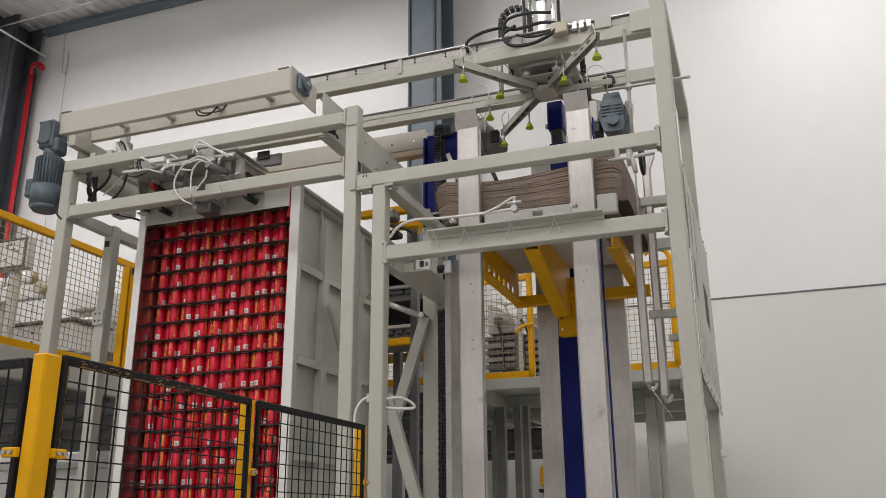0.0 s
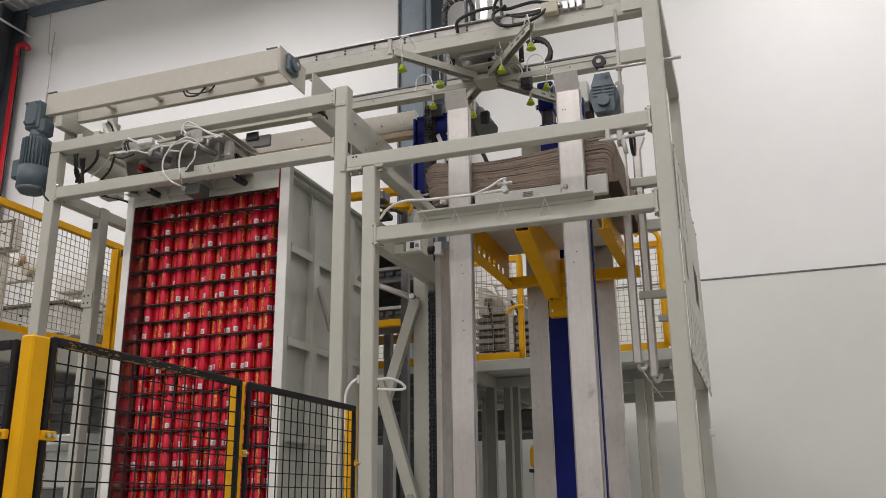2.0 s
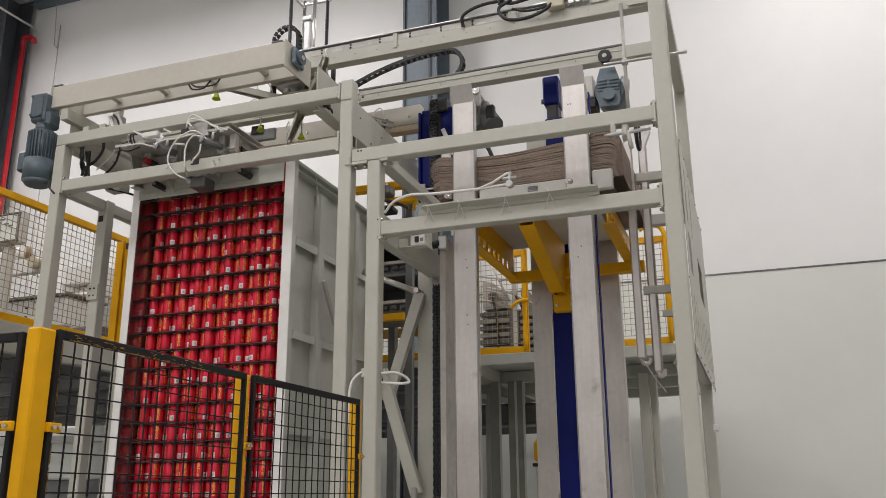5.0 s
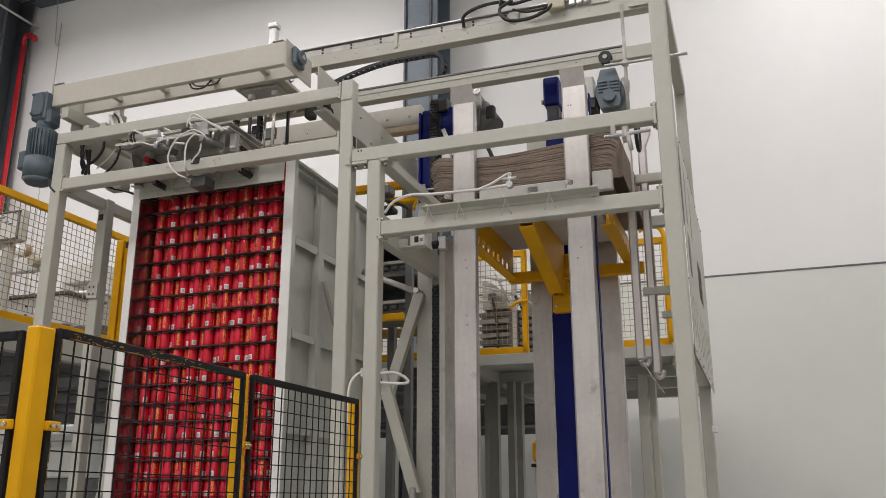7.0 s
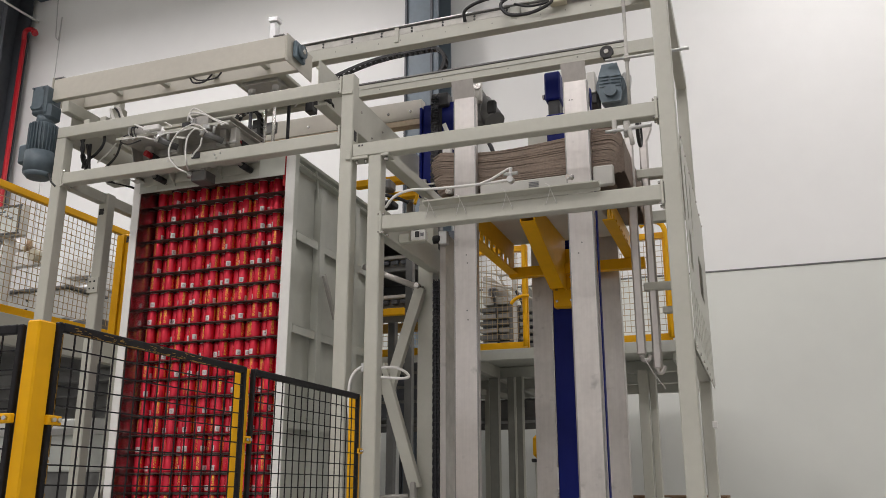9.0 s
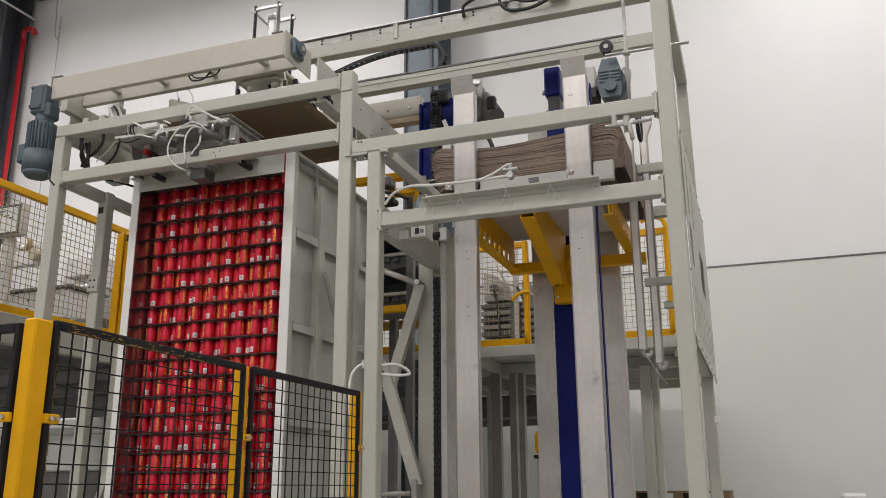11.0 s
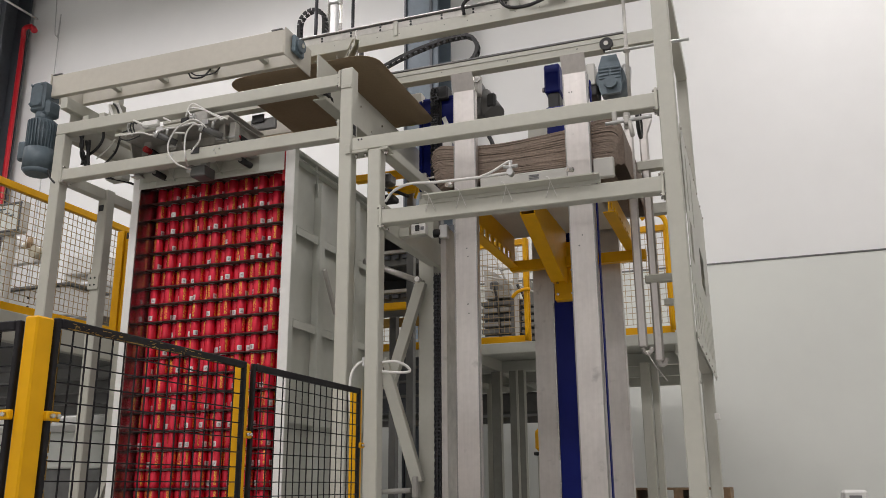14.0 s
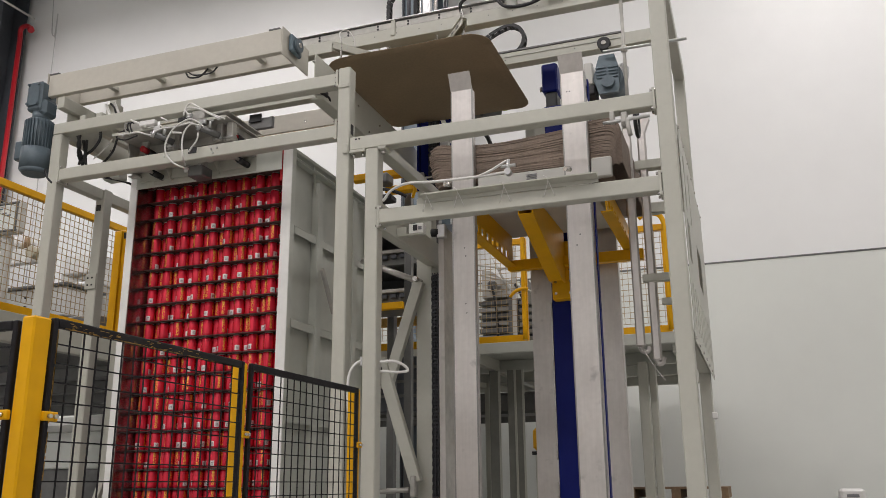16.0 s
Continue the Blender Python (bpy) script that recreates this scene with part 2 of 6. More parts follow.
def join(bm, own):
    if bm is None:
        return own
    me = bpy.data.meshes.new("tmp")
    own.to_mesh(me)
    own.free()
    bm.from_mesh(me)
    bpy.data.meshes.remove(me)
    return bm


def rod(p0, p1, r, bm=None, seg=12, r2=None, smooth=True):
    """A round bar from p0 to p1."""
    a, b = Vector(p0), Vector(p1)
    own = bmesh.new()
    bmesh.ops.create_cone(own, cap_ends=True, segments=seg, radius1=r, radius2=r if r2 is None else r2, depth=(b - a).length)
    turn = (b - a).to_track_quat("Z", "Y").to_matrix().to_4x4()
    bmesh.ops.transform(own, matrix=Matrix.Translation((a + b) / 2) @ turn, verts=own.verts)
    if smooth:
        for f in own.faces:
            f.smooth = len(f.verts) == 4
    return join(bm, own)


def bar(p0, p1, w, h, bm=None, bevel=0.003):
    """A rectangular bar from p0 to p1: w across, h upwards."""
    a, b = Vector(p0), Vector(p1)
    d = (b - a).normalized()
    side = d.cross(Vector((0, 0, 1)))
    side = side.normalized() if side.length > 1e-4 else Vector((1, 0, 0))
    up = side.cross(d)
    m = Matrix((side, d, up)).transposed().to_4x4()
    m.translation = (a + b) / 2
    return box(-w / 2, w / 2, -(b - a).length / 2, (b - a).length / 2, -h / 2, h / 2, bevel, bm, m)


def hose(points, r, bm=None, seg=8, steps=8):
    """A tube along a smooth line through the points."""
    pts = [Vector(p) for p in points]
    ext = [pts[0] * 2 - pts[1]] + pts + [pts[-1] * 2 - pts[-2]]
    line = []
    for i in range(1, len(ext) - 2):
        p0, p1, p2, p3 = ext[i - 1:i + 3]
        for k in range(steps):
            t = k / steps
            line.append(0.5 * ((2 * p1) + (p2 - p0) * t + (2 * p0 - 5 * p1 + 4 * p2 - p3) * t * t + (3 * p1 - p0 - 3 * p2 + p3) * t ** 3))
    line.append(pts[-1])
    own = bmesh.new()
    ref = Vector((0.3, 0.2, 0.93))
    rings = []
    for i, p in enumerate(line):
        d = (line[min(i + 1, len(line) - 1)] - line[max(i - 1, 0)]).normalized()
        s = d.cross(ref).normalized()
        u = s.cross(d)
        ref = u
        rings.append([own.verts.new(p + r * (math.cos(a) * s + math.sin(a) * u)) for a in [2 * math.pi * k / seg for k in range(seg)]])
    for a, b in zip(rings, rings[1:]):
        for k in range(seg):
            own.faces.new((a[k], a[(k + 1) % seg], b[(k + 1) % seg], b[k])).smooth = True
    own.faces.new(rings[0]); own.faces.new(rings[-1])
    return join(bm, own)


def prism(outline, axis, lo, hi, bm=None):
    """A flat outline of (a, b) pairs pushed along an axis: x takes (y, z), y takes (x, z), z takes (x, y)."""
    own = bmesh.new()
    place = {"x": lambda a, b, c: (c, a, b), "y": lambda a, b, c: (a, c, b), "z": lambda a, b, c: (a, b, c)}[axis]
    low = [own.verts.new(place(a, b, lo)) for a, b in outline]
    top = [own.verts.new(place(a, b, hi)) for a, b in outline]
    own.faces.new(low); own.faces.new(top)
    for i in range(len(outline)):
        j = (i + 1) % len(outline)
        own.faces.new((low[i], low[j], top[j], top[i]))
    return join(bm, own)


def bolts(places, axis, r=0.009, h=0.008, bm=None):
    d = {"x": Vector((1, 0, 0)), "y": Vector((0, -1, 0)), "z": Vector((0, 0, 1))}[axis]
    for p in places:
        bm = rod(Vector(p), Vector(p) + d * h, r, bm, 6, smooth=False)
    return bm


def lattice(o, u, v, nu, nv, r, bm=None):
    """A wire grid from corner o, over the edges u and v, with nu and nv gaps."""
    o, u, v = Vector(o), Vector(u), Vector(v)
    bm = bm or bmesh.new()
    side = u.cross(v).normalized()

    def wire(a, b, w):
        d = (b - a).normalized()
        s = d.cross(side).normalized() * w
        t = side * w
        q = [bm.verts.new(p + k) for p in (a, b) for k in (s + t, s - t, -s - t, -s + t)]
        for i in range(4):
            j = (i + 1) % 4
            bm.faces.new((q[i], q[j], q[4 + j], q[4 + i]))
    for i in range(nu + 1):
        wire(o + u * i / nu, o + u * i / nu + v, r)
    for i in range(nv + 1):
        wire(o + v * i / nv + side * r * 1.6, o + v * i / nv + u + side * r * 1.6, r)
    return bm


def bolt_parts(mat, parent, places, axis, r=0.009, h=0.008):
    for p in places:
        part("bolt", bolts([p], axis, r, h), mat, parent)


def shell(bm, push):
    """Gives an open sheet thickness, with closed rims."""
    made = bmesh.ops.extrude_face_region(bm, geom=bm.faces[:], use_keep_orig=True)
    bmesh.ops.translate(bm, vec=push, verts=[v for v in made["geom"] if isinstance(v, bmesh.types.BMVert)])


def holed_plate(x, y0, y1, z0, z1, holes, thick=0.003):
    """An upright sheet across x, with square holes (y0, y1, z0, z1) cut right through."""
    ys = sorted({y0, y1, *[h[0] for h in holes], *[h[1] for h in holes]})
    zs = sorted({z0, z1, *[h[2] for h in holes], *[h[3] for h in holes]})
    bm = bmesh.new()
    for a, b in zip(ys, ys[1:]):
        for c, d in zip(zs, zs[1:]):
            if any(h[0] <= a and b <= h[1] and h[2] <= c and d <= h[3] for h in holes):
                continue
            bm.faces.new([bm.verts.new(v) for v in ((x, a, c), (x, b, c), (x, b, d), (x, a, d))])
    bmesh.ops.remove_doubles(bm, verts=bm.verts, dist=1e-5)
    shell(bm, (thick, 0, 0))
    return bm


FAR = 1.0376    # the crane stands this much farther off than it is drawn


def set_back(parts, k):
    """Enlarges parts by k about the point (0, 0, 1.6), which sets them farther back."""
    for ob in parts:
        ob.data.transform(Matrix.Translation((0, 0, 1.6)) @ Matrix.Scale(k, 4) @ Matrix.Translation((0, 0, -1.6)))


# ---- the hall ----
def hall():
    solo("floor", box(-16, 14.3, -10.3, 12.4, -0.3, 0.0, 0), M_FLOOR, "smooth grey sealed concrete hall floor", "floor", kind="structure")
    w = thing("wall_north", "white panelled hall wall with a ledge line", "wall", kind="structure")
    part("upper_panel", box(-14.2, 14, 12.03, 12.3, 4.50, 12.0, 0), M_WALL, w)
    part("lower_panel", box(-14.2, 14, 11.97, 12.3, 0.0, 4.475, 0), M_WALL_LOW, w)
    # thin dark strip drawn in for the shadow line at the ledge
    part("ledge_trim", box(-14.2, 14, 11.96, 12.3, 4.477, 4.498, 0.003), M_MACHDARK, w)
    b = bmesh.new()
    for x in (-9.9, -7.4, -4.9, -2.4, 0.72, 3.2, 5.7):
        box(x, x + 0.003, 11.967, 11.97, 0, 4.46, 0, b)
    part("lower_panel_seam", b, M_WALL_LOW, w)
    solo("wall_west", box(-14.5, -14.2, -10, 12.3, 0, 12.0, 0), M_WALL, "white panelled side wall of the hall", "wall", kind="structure")
    solo("wall_east", box(14, 14.3, -10, 12.3, 0, 12.0, 0), M_WALL, "white panelled side wall of the hall", "wall", kind="structure")
    solo("wall_south", box(-14.5, 14.3, -10.3, -10, 0, 12.0, 0), M_WALL, "white panelled end wall of the hall", "wall", kind="structure")
    b = box(-14.5, 14.3, -10.3, 12.3, 11.5, 11.7, 0)
    for i in range(113):
        x = -14.2 + i * 0.25
        box(x, x + 0.10, -10, 12.03, 11.46, 11.5, 0.01, b)
    solo("ceiling", b, M_ROOF, "pale ribbed sheet-metal roof underside", "ceiling", kind="structure")
    # rolled steel columns and the eaves beam
    def column(x, y, mat, width=0.52):
        c = thing("steel_column", "blue-grey painted steel column against the wall", "column", (x, y, 0), "hall columns")
        part("web", box(x - 0.02, x + 0.02, y - 0.28, y + 0.28, 0, 11.44, 0), mat, c)
        part("flange", box(x - width / 2, x + width / 2, y - 0.32, y - 0.29, 0, 11.44, 0.002), mat, c)
        part("flange", box(x - width / 2, x + width / 2, y + 0.27, y + 0.30, 0, 11.44, 0.002), mat, c)
        part("edge_channel", box(x - width / 2 - 0.03, x - width / 2, y - 0.36, y + 0.1, 0, 11.44, 0.002), M_HALLDARK, c)
        part("edge_channel", box(x + width / 2 - 0.13, x + width / 2 - 0.09, y - 0.345, y - 0.321, 0, 11.44, 0.002), M_HALLDARK, c)
    column(-4.40, 11.66, M_HALLSTEEL)
    column(-13.52, 11.62, M_HALLDARK, 0.75)
    column(4.9, 11.66, M_HALLSTEEL)
    b = box(-13.1, 14, 11.86, 12.025, 11.29, 11.44, 0.01)
    box(-13.1, 14, 11.80, 11.855, 11.29, 11.30, 0.002, b)
    solo("eaves_beam", b, M_HALLSTEEL, "blue-grey steel beam along the roof edge", "beam")
    b = box(-13.6, -13.56, -9.9, 11.3, 11.0, 11.44, 0.004)
    box(-13.7, -13.46, -9.9, 11.3, 10.98, 11.0, 0.002, b)
    solo("roof_beam", b, M_HALLDARK, "dark steel beam under the roof", "beam")
    b = rod((-13.06, 11.72, 0), (-13.06, 11.72, 10.28), 0.048)
    hose([(-13.06, 11.72, 10.25), (-13.05, 11.70, 10.40), (-12.98, 11.69, 10.46), (-12.86, 11.69, 10.45), (-12.79, 11.69, 10.38)], 0.048, b)
    rod((-12.80, 11.69, 10.40), (-12.76, 11.69, 10.33), 0.062, b)
    solo("fire_pipe", b, M_RED, "red painted sprinkler riser pipe on the wall", "pipe")
    b = hose([(-12.32, 11.88, 0), (-12.32, 11.88, 9.9), (-12.35, 11.88, 10.2), (-12.42, 11.88, 10.3), (-12.45, 11.88, 10.6), (-12.5, 11.88, 11.28)], 0.010, None, 6, 5)
    solo("conduit", b, M_ZINC, "thin grey conduit down the wall", "conduit")
    solo("roof_pipe", rod((-13.11, 10.0, 10.8), (-13.03, 11.98, 10.8), 0.022), M_WHITE, "thin white pipe under the roof beside the column", "pipe")
    solo("roof_pipe", rod((-13.55, 11.25, 11.2), (-11.2, 11.2, 11.2), 0.016), M_WHITE, "thin white pipe under the roof", "pipe")
    for p, q in (((-7.6, 9.5, 11.45), (-6.7, 9.05, 10.5)), ((-7.2, 9.4, 11.45), (-7.05, 9.2, 10.8))):
        solo("cable_drop", rod(p, q, 0.010, None, 6), M_ZINC, "thin wire hanging under the roof", "wire", "hanging wires")
    proto = None
    for lx, ly in LAMPS:
        at = (lx, ly, 10.53)
        if proto is None:
            proto = thing("high_bay_lamp", "flat rectangular high-bay lamp under the roof", "lamp", at, "hall lamps")
            part("housing", box(lx - 0.64, lx + 0.64, ly - 0.24, ly + 0.24, 10.54, 10.61, 0.01), M_ALU, proto)
            b = bmesh.new()
            for s in (-1, 1):
                rod((lx + s * 0.5, ly, 10.6), (lx + s * 0.5, ly, 11.46), 0.008, b, 6)
            part("hanger", b, M_ZINC, proto)
            part("diffuser", box(lx - 0.6, lx + 0.6, ly - 0.2, ly + 0.2, 10.525, 10.538, 0), M_LAMPGLOW, proto)
        else:
            copy_thing(proto, Matrix.Translation(at))


# ---- safety fence ----
def safety_fence():
    top, x = 2.058, -1.82
    fence = thing("safety_fence", "black wire mesh safety fence on yellow steel posts", "safety fence", (x, 2.85, 0))

    def fence_post(px, py, w, d, h):
        p = part("post", box(px - w / 2, px + w / 2, py - d / 2, py + d / 2, 0, h, 0.005), M_YELLOW, fence, "yellow enamelled steel post")
        part("base_plate", box(px - 0.07, px + 0.07, py - 0.07, py + 0.07, 0, 0.01, 0.002), M_YELLOW, p)
        return p

    def clamp(p, px, py, z, ux):
        b = box(px - 0.018 * ux[0] - 0.008, px + 0.018 * ux[0] + 0.008, py - 0.018 * ux[1] - 0.008, py + 0.018 * ux[1] + 0.008, z - 0.013, z + 0.013, 0.003)
        part("clamp", b, M_YELLOW, p)
        for s in (-0.6, 0.6):
            c0 = Vector((px + 0.018 * ux[0] * s, py + 0.018 * ux[1] * s, z))
            out = Vector((ux[1], -ux[0], 0))
            part("bolt", rod(c0 + out * 0.008, c0 + out * 0.018, 0.006, None, 8), M_BARE, p, "bright steel bolt head")

    p1 = fence_post(x - 0.021, 1.832, 0.046, 0.064, top - 0.002)
    p2 = fence_post(x - 0.03, 2.855, 0.05, 0.04, top)
    p3 = fence_post(x - 0.03, 3.87, 0.05, 0.04, top)
    for z in (1.79, 1.0, 0.3):
        clamp(p1, x + 0.006, 1.885, z, (0, 1))
        clamp(p1, x - 0.065, 1.79, z, (1, 0))
        clamp(p2, x + 0.006, 2.855, z, (0, 1))
        clamp(p3, x + 0.006, 3.855, z, (0, 1))

    def fence_panel(a, b_, z0, z1, cell):
        a, b_ = Vector(a), Vector(b_)
        d = (b_ - a)
        n = d.normalized()
        t = 0.018
        L = d.length - 2 * t
        p = part("panel_mesh", lattice((a.x + n.x * t, a.y + n.y * t, z0 + t), n * L, (0, 0, z1 - z0 - 2 * t), round(L / cell), round((z1 - z0) / 0.0535), 0.0019), M_BLACK, fence, "black welded wire mesh panel")
        for q0 in (a, b_):
            s = n * (t / 2 if q0 is a else -t / 2)
            part("stile", bar((q0.x + s.x, q0.y + s.y, z0), (q0.x + s.x, q0.y + s.y, z1), t, t), M_BLACK, p)
        for z in (z0 + 0.013, z1 - 0.013):
            part("rail", bar((a.x + n.x * t, a.y + n.y * t, z), (b_.x - n.x * t, b_.y - n.y * t, z), 0.02, 0.026), M_BLACK, p, "scuffed black rail with worn yellow patches" if z > 1 else "")
    fence_panel((x, 1.866, 0), (x, 2.832, 0), 0.12, top + 0.002, 0.056)
    fence_panel((x, 2.88, 0), (x, 3.845, 0), 0.12, top + 0.002, 0.056)
    fence_panel((x - 0.047, 1.80, 0), (x - 1.15, 1.80, 0), 0.12, top - 0.014, 0.056)
    # rubbed patches on the top rail, where the black has gone
    rng = random.Random(4)
    b = bmesh.new()
    for i in range(70):
        y = 1.92 + 0.62 * rng.random() ** 1.3
        s = 0.0006 + 0.0024 * rng.random() ** 2
        zz = top - 0.026 + 0.022 * rng.random()
        box(x + 0.0105, x + 0.0112, y, y + s * 6, zz, zz + s * 0.8, 0, b)
    for i in range(120):
        zz = 1.25 + 0.78 * rng.random()
        w = 0.001 + 0.0025 * rng.random()
        box(x + 0.0092, x + 0.0099, 1.8825 - w, 1.8838, zz, zz + 0.006 + 0.02 * rng.random() ** 2, 0, b)
    for i in range(90):
        y = 1.90 + 0.75 * rng.random() ** 1.5
        box(x + 0.0102, x + 0.0110, y, y + 0.004 + 0.018 * rng.random() ** 2, top - 0.0245, top - 0.0245 + 0.0012 + 0.002 * rng.random(), 0, b)
    solo("worn_paint_patch", b, M_WORN, "yellow scuff marks on the black fence rail", "scuff marks", kind="stuff")


# ---- machine frame ----
YF, YB = 4.25, 4.33


def machine_frame():
    f = thing("machine_frame", "light grey bolted steel box-section machine frame", "machine frame", (-2.13, 4.29, 0))
    post = lambda x0, x1, y0, y1, z1: part("post", box(x0, x1, y0, y1, 0, z1, 0.006), M_FRAME, f)
    post(-2.175, -2.095, YF, YB, 4.03)                 # A
    post(-1.99, -1.91, YF + 0.004, YB + 0.004, 3.486)   # B
    post(-0.340, -0.253, YF, YB, 4.62)                  # R
    post(-0.340, -0.266, 5.955, 6.035, 4.50)              # R rear
    post(-4.33, -4.25, YF, YB, 3.92)                    # L
    post(-4.30, -4.22, 4.68, 4.76, 3.66)                # L rear
    post(-4.30, -4.22, 5.95, 6.03, 4.45)
    post(-2.33, -2.25, 5.95, 6.03, 3.925)
    beam = lambda *a: part("beam", box(*a, 0.005), M_FRAME, f)
    beam(-4.33, -2.177, YF + 0.003, YB - 0.003, 3.923, 4.003)     # A: upper front
    beam(-4.248, -2.177, YF + 0.003, YB - 0.003, 3.585, 3.665)    # B: lower front
    beam(-2.093, -0.342, YF + 0.003, YB - 0.003, 3.488, 3.570)    # C
    beam(-1.908, -0.342, YF + 0.003, YB - 0.003, 3.025, 3.108)    # D
    beam(-1.985, -1.915, YB + 0.006, 6.0, 3.50, 3.565)            # C return
    beam(-1.985, -1.915, YB + 0.006, 6.0, 3.015, 3.175)           # D return
    beam(-4.30, -4.235, YB + 0.002, 4.678, 3.58, 3.655)           # L return
    beam(-4.30, -4.235, 4.764, 5.948, 3.58, 3.655)
    beam(-0.335, -0.262, YB + 0.002, 5.953, 4.41, 4.50)           # R top
    beam(-0.335, -0.265, YB + 0.002, 5.953, 3.44, 3.50)
    beam(-0.335, -0.265, YB + 0.002, 5.953, 2.30, 2.36)
    beam(-1.9, -0.345, 5.97, 6.03, 3.44, 3.52)
    p = part("rear_plate", box(-1.452, -1.301, 5.955, 5.965, 3.50, 4.34, 0.003), M_FRAME, f)
    bolt_parts(M_MACHDARK, p, [(-1.412, 5.955, 4.02), (-1.341, 5.955, 4.02)], "y", 0.008, 0.003)
    # long side beams that carry the crane rails, punched with bolt holes
    for x0, x1 in ((-2.44, -2.38), (-4.36, -4.30)):
        b = box(x1 - 0.007, x1, 4.336, 6.10, 3.93, 4.213, 0.001)
        box(x0, x1 - 0.0075, 4.40, 6.10, 4.197, 4.205, 0.001, b)
        box(x0, x1 - 0.0075, 4.40, 6.10, 3.93, 3.938, 0.001, b)
        part("crane_side_beam", b, M_FRAME, f)
        for i in range(9):
            part("bolt", rod((x1, 4.42 + i * 0.18, 4.0 + 0.12 * (i % 2)), (x1 + 0.006, 4.42 + i * 0.18, 4.0 + 0.12 * (i % 2)), 0.008, None, 8), M_BARE, f)
    part("tray_ledge", box(-2.378, -2.33, 4.36, 6.0, 3.905, 3.929, 0.003), M_FRAME, f)
    # rear cross beam of the can side, with a raw wooden-coloured lower lip
    rear = part("rear_beam", box(-4.28, -2.15, 5.52, 5.60, 4.287, 4.44, 0.004), M_FRAME_WARM, f)
    lip = part("rear_beam_lip", box(-4.28, -2.15, 5.522, 5.60, 4.238, 4.285, 0.003), M_LIP, f, "raw brown lower lip")
    bolts_rear = [part("bolt", bolts([(x, 5.52, 4.35)], "y", 0.011, 0.006), M_BARE, f) for x in (-2.24, -2.42, -2.85, -3.1)]
    set_back([rear, lip] + bolts_rear, 1.085)
    # end plates, gussets and bolts at the joints
    for (x0, x1, z0, z1) in ((-2.189, -2.176, 3.57, 3.70), (-0.356, -0.342, 3.468, 3.592), (-0.356, -0.342, 3.0, 3.13), (-1.91, -1.897, 3.0, 3.13), (-2.189, -2.176, 3.91, 4.02), (-4.249, -4.236, 3.57, 3.69)):
        p = part("end_plate", box(x0, x1, YF - 0.006, YB + 0.006, z0, z1, 0.002), M_FRAME, f)
        for z in (z0 + 0.012, z1 - 0.012):
            for y in (YF + 0.008, YB - 0.008):
                part("bolt", rod((x0 - 0.012, y, z), (x1 + 0.014, y, z), 0.008, None, 6), M_BARE, p)
    for x0, x1 in ((-2.09, -1.992), (-1.908, -1.86)):
        part("foot_plate", box(x0, x1, YF - 0.004, YB + 0.008, 3.470, 3.4865, 0.002), M_FRAME, f)
        for x in (x0 + 0.02, x1 - 0.02):
            part("bolt", rod((x, YF + 0.02, 3.445), (x, YF + 0.02, 3.472), 0.009, None, 6), M_BARE, f)
    part("beam_bracket", box(-2.17, -2.10, YF - 0.008, YB, 3.895, 3.921, 0.003), M_FRAME, f)
    part("beam_bracket", box(-2.13, -2.097, YF - 0.012, YF - 0.001, 3.47, 3.53, 0.003), M_FRAME, f)
    bolt_parts(M_RUBBER, f, [(-2.19, YF + 0.003, 3.975), (-2.19, YF + 0.003, 3.94), (-2.05, YF + 0.003, 3.553), (-2.03, YF + 0.003, 3.553)], "y", 0.006, 0.002)
    part("slot_cap", box(-2.096, -2.0935, YF + 0.02, YF + 0.055, 3.60, 3.665, 0), M_RUBBER, f, "black square cap")
    part("slot_cap", box(-4.285, -4.245, 4.6775, 4.679, 3.50, 3.545, 0), M_RUBBER, f, "black square cap")
    p = part("joint_plate", box(-4.31, -4.22, 4.668, 4.6785, 2.93, 3.04, 0.002), M_FRAME, f)
    bolt_parts(M_RUBBER, p, [(-4.285, 4.668, 2.96), (-4.25, 4.668, 2.96), (-4.285, 4.668, 3.01), (-4.25, 4.668, 3.01)], "y", 0.007, 0.003)


def slotted_panel():
    """Side guard with rows of upright slots, cut right through."""
    p = thing("side_guard", "light grey sheet-metal side guard with upright slots", "guard panel", (-0.25, 5.2, 2.26))
    y0, y1, z0, z1 = 4.34, 6.12, 2.268, 3.412
    holes = []
    for i in range(2):
        holes.append((4.52 + i * 0.32, 4.60 + i * 0.32, 3.0, 3.31))
    holes += [(4.48, 4.66, 2.72, 2.94), (5.22, 5.62, 2.74, 2.98)]
    for i in range(9):
        holes.append((4.50 + i * 0.17, 4.56 + i * 0.17, 2.36, 2.60))
    part("sheet", holed_plate(-0.250, y0, y1, z0, z1, holes), M_FRAME, p)
    bolt_parts(M_BARE, p, [(-0.250, 4.36 + i * 0.28, z) for i in range(7) for z in (z1 - 0.02, z0 + 0.02)], "x", 0.007, 0.010)
    part("sensor", box(-0.262, -0.232, 5.62, 5.70, 1.98, 2.02, 0.004), M_WHITE, p, "small white sensor block")


# ---- can stack ----
CX0, CY0, PITCH, ROWSTEP, CAN_R, CAN_H, LAYER = -3.800, 4.753, 0.1154, 0.0334, 0.0332, 0.1155, 0.1195
STACK_TOP, LAYERS = 3.625, 28


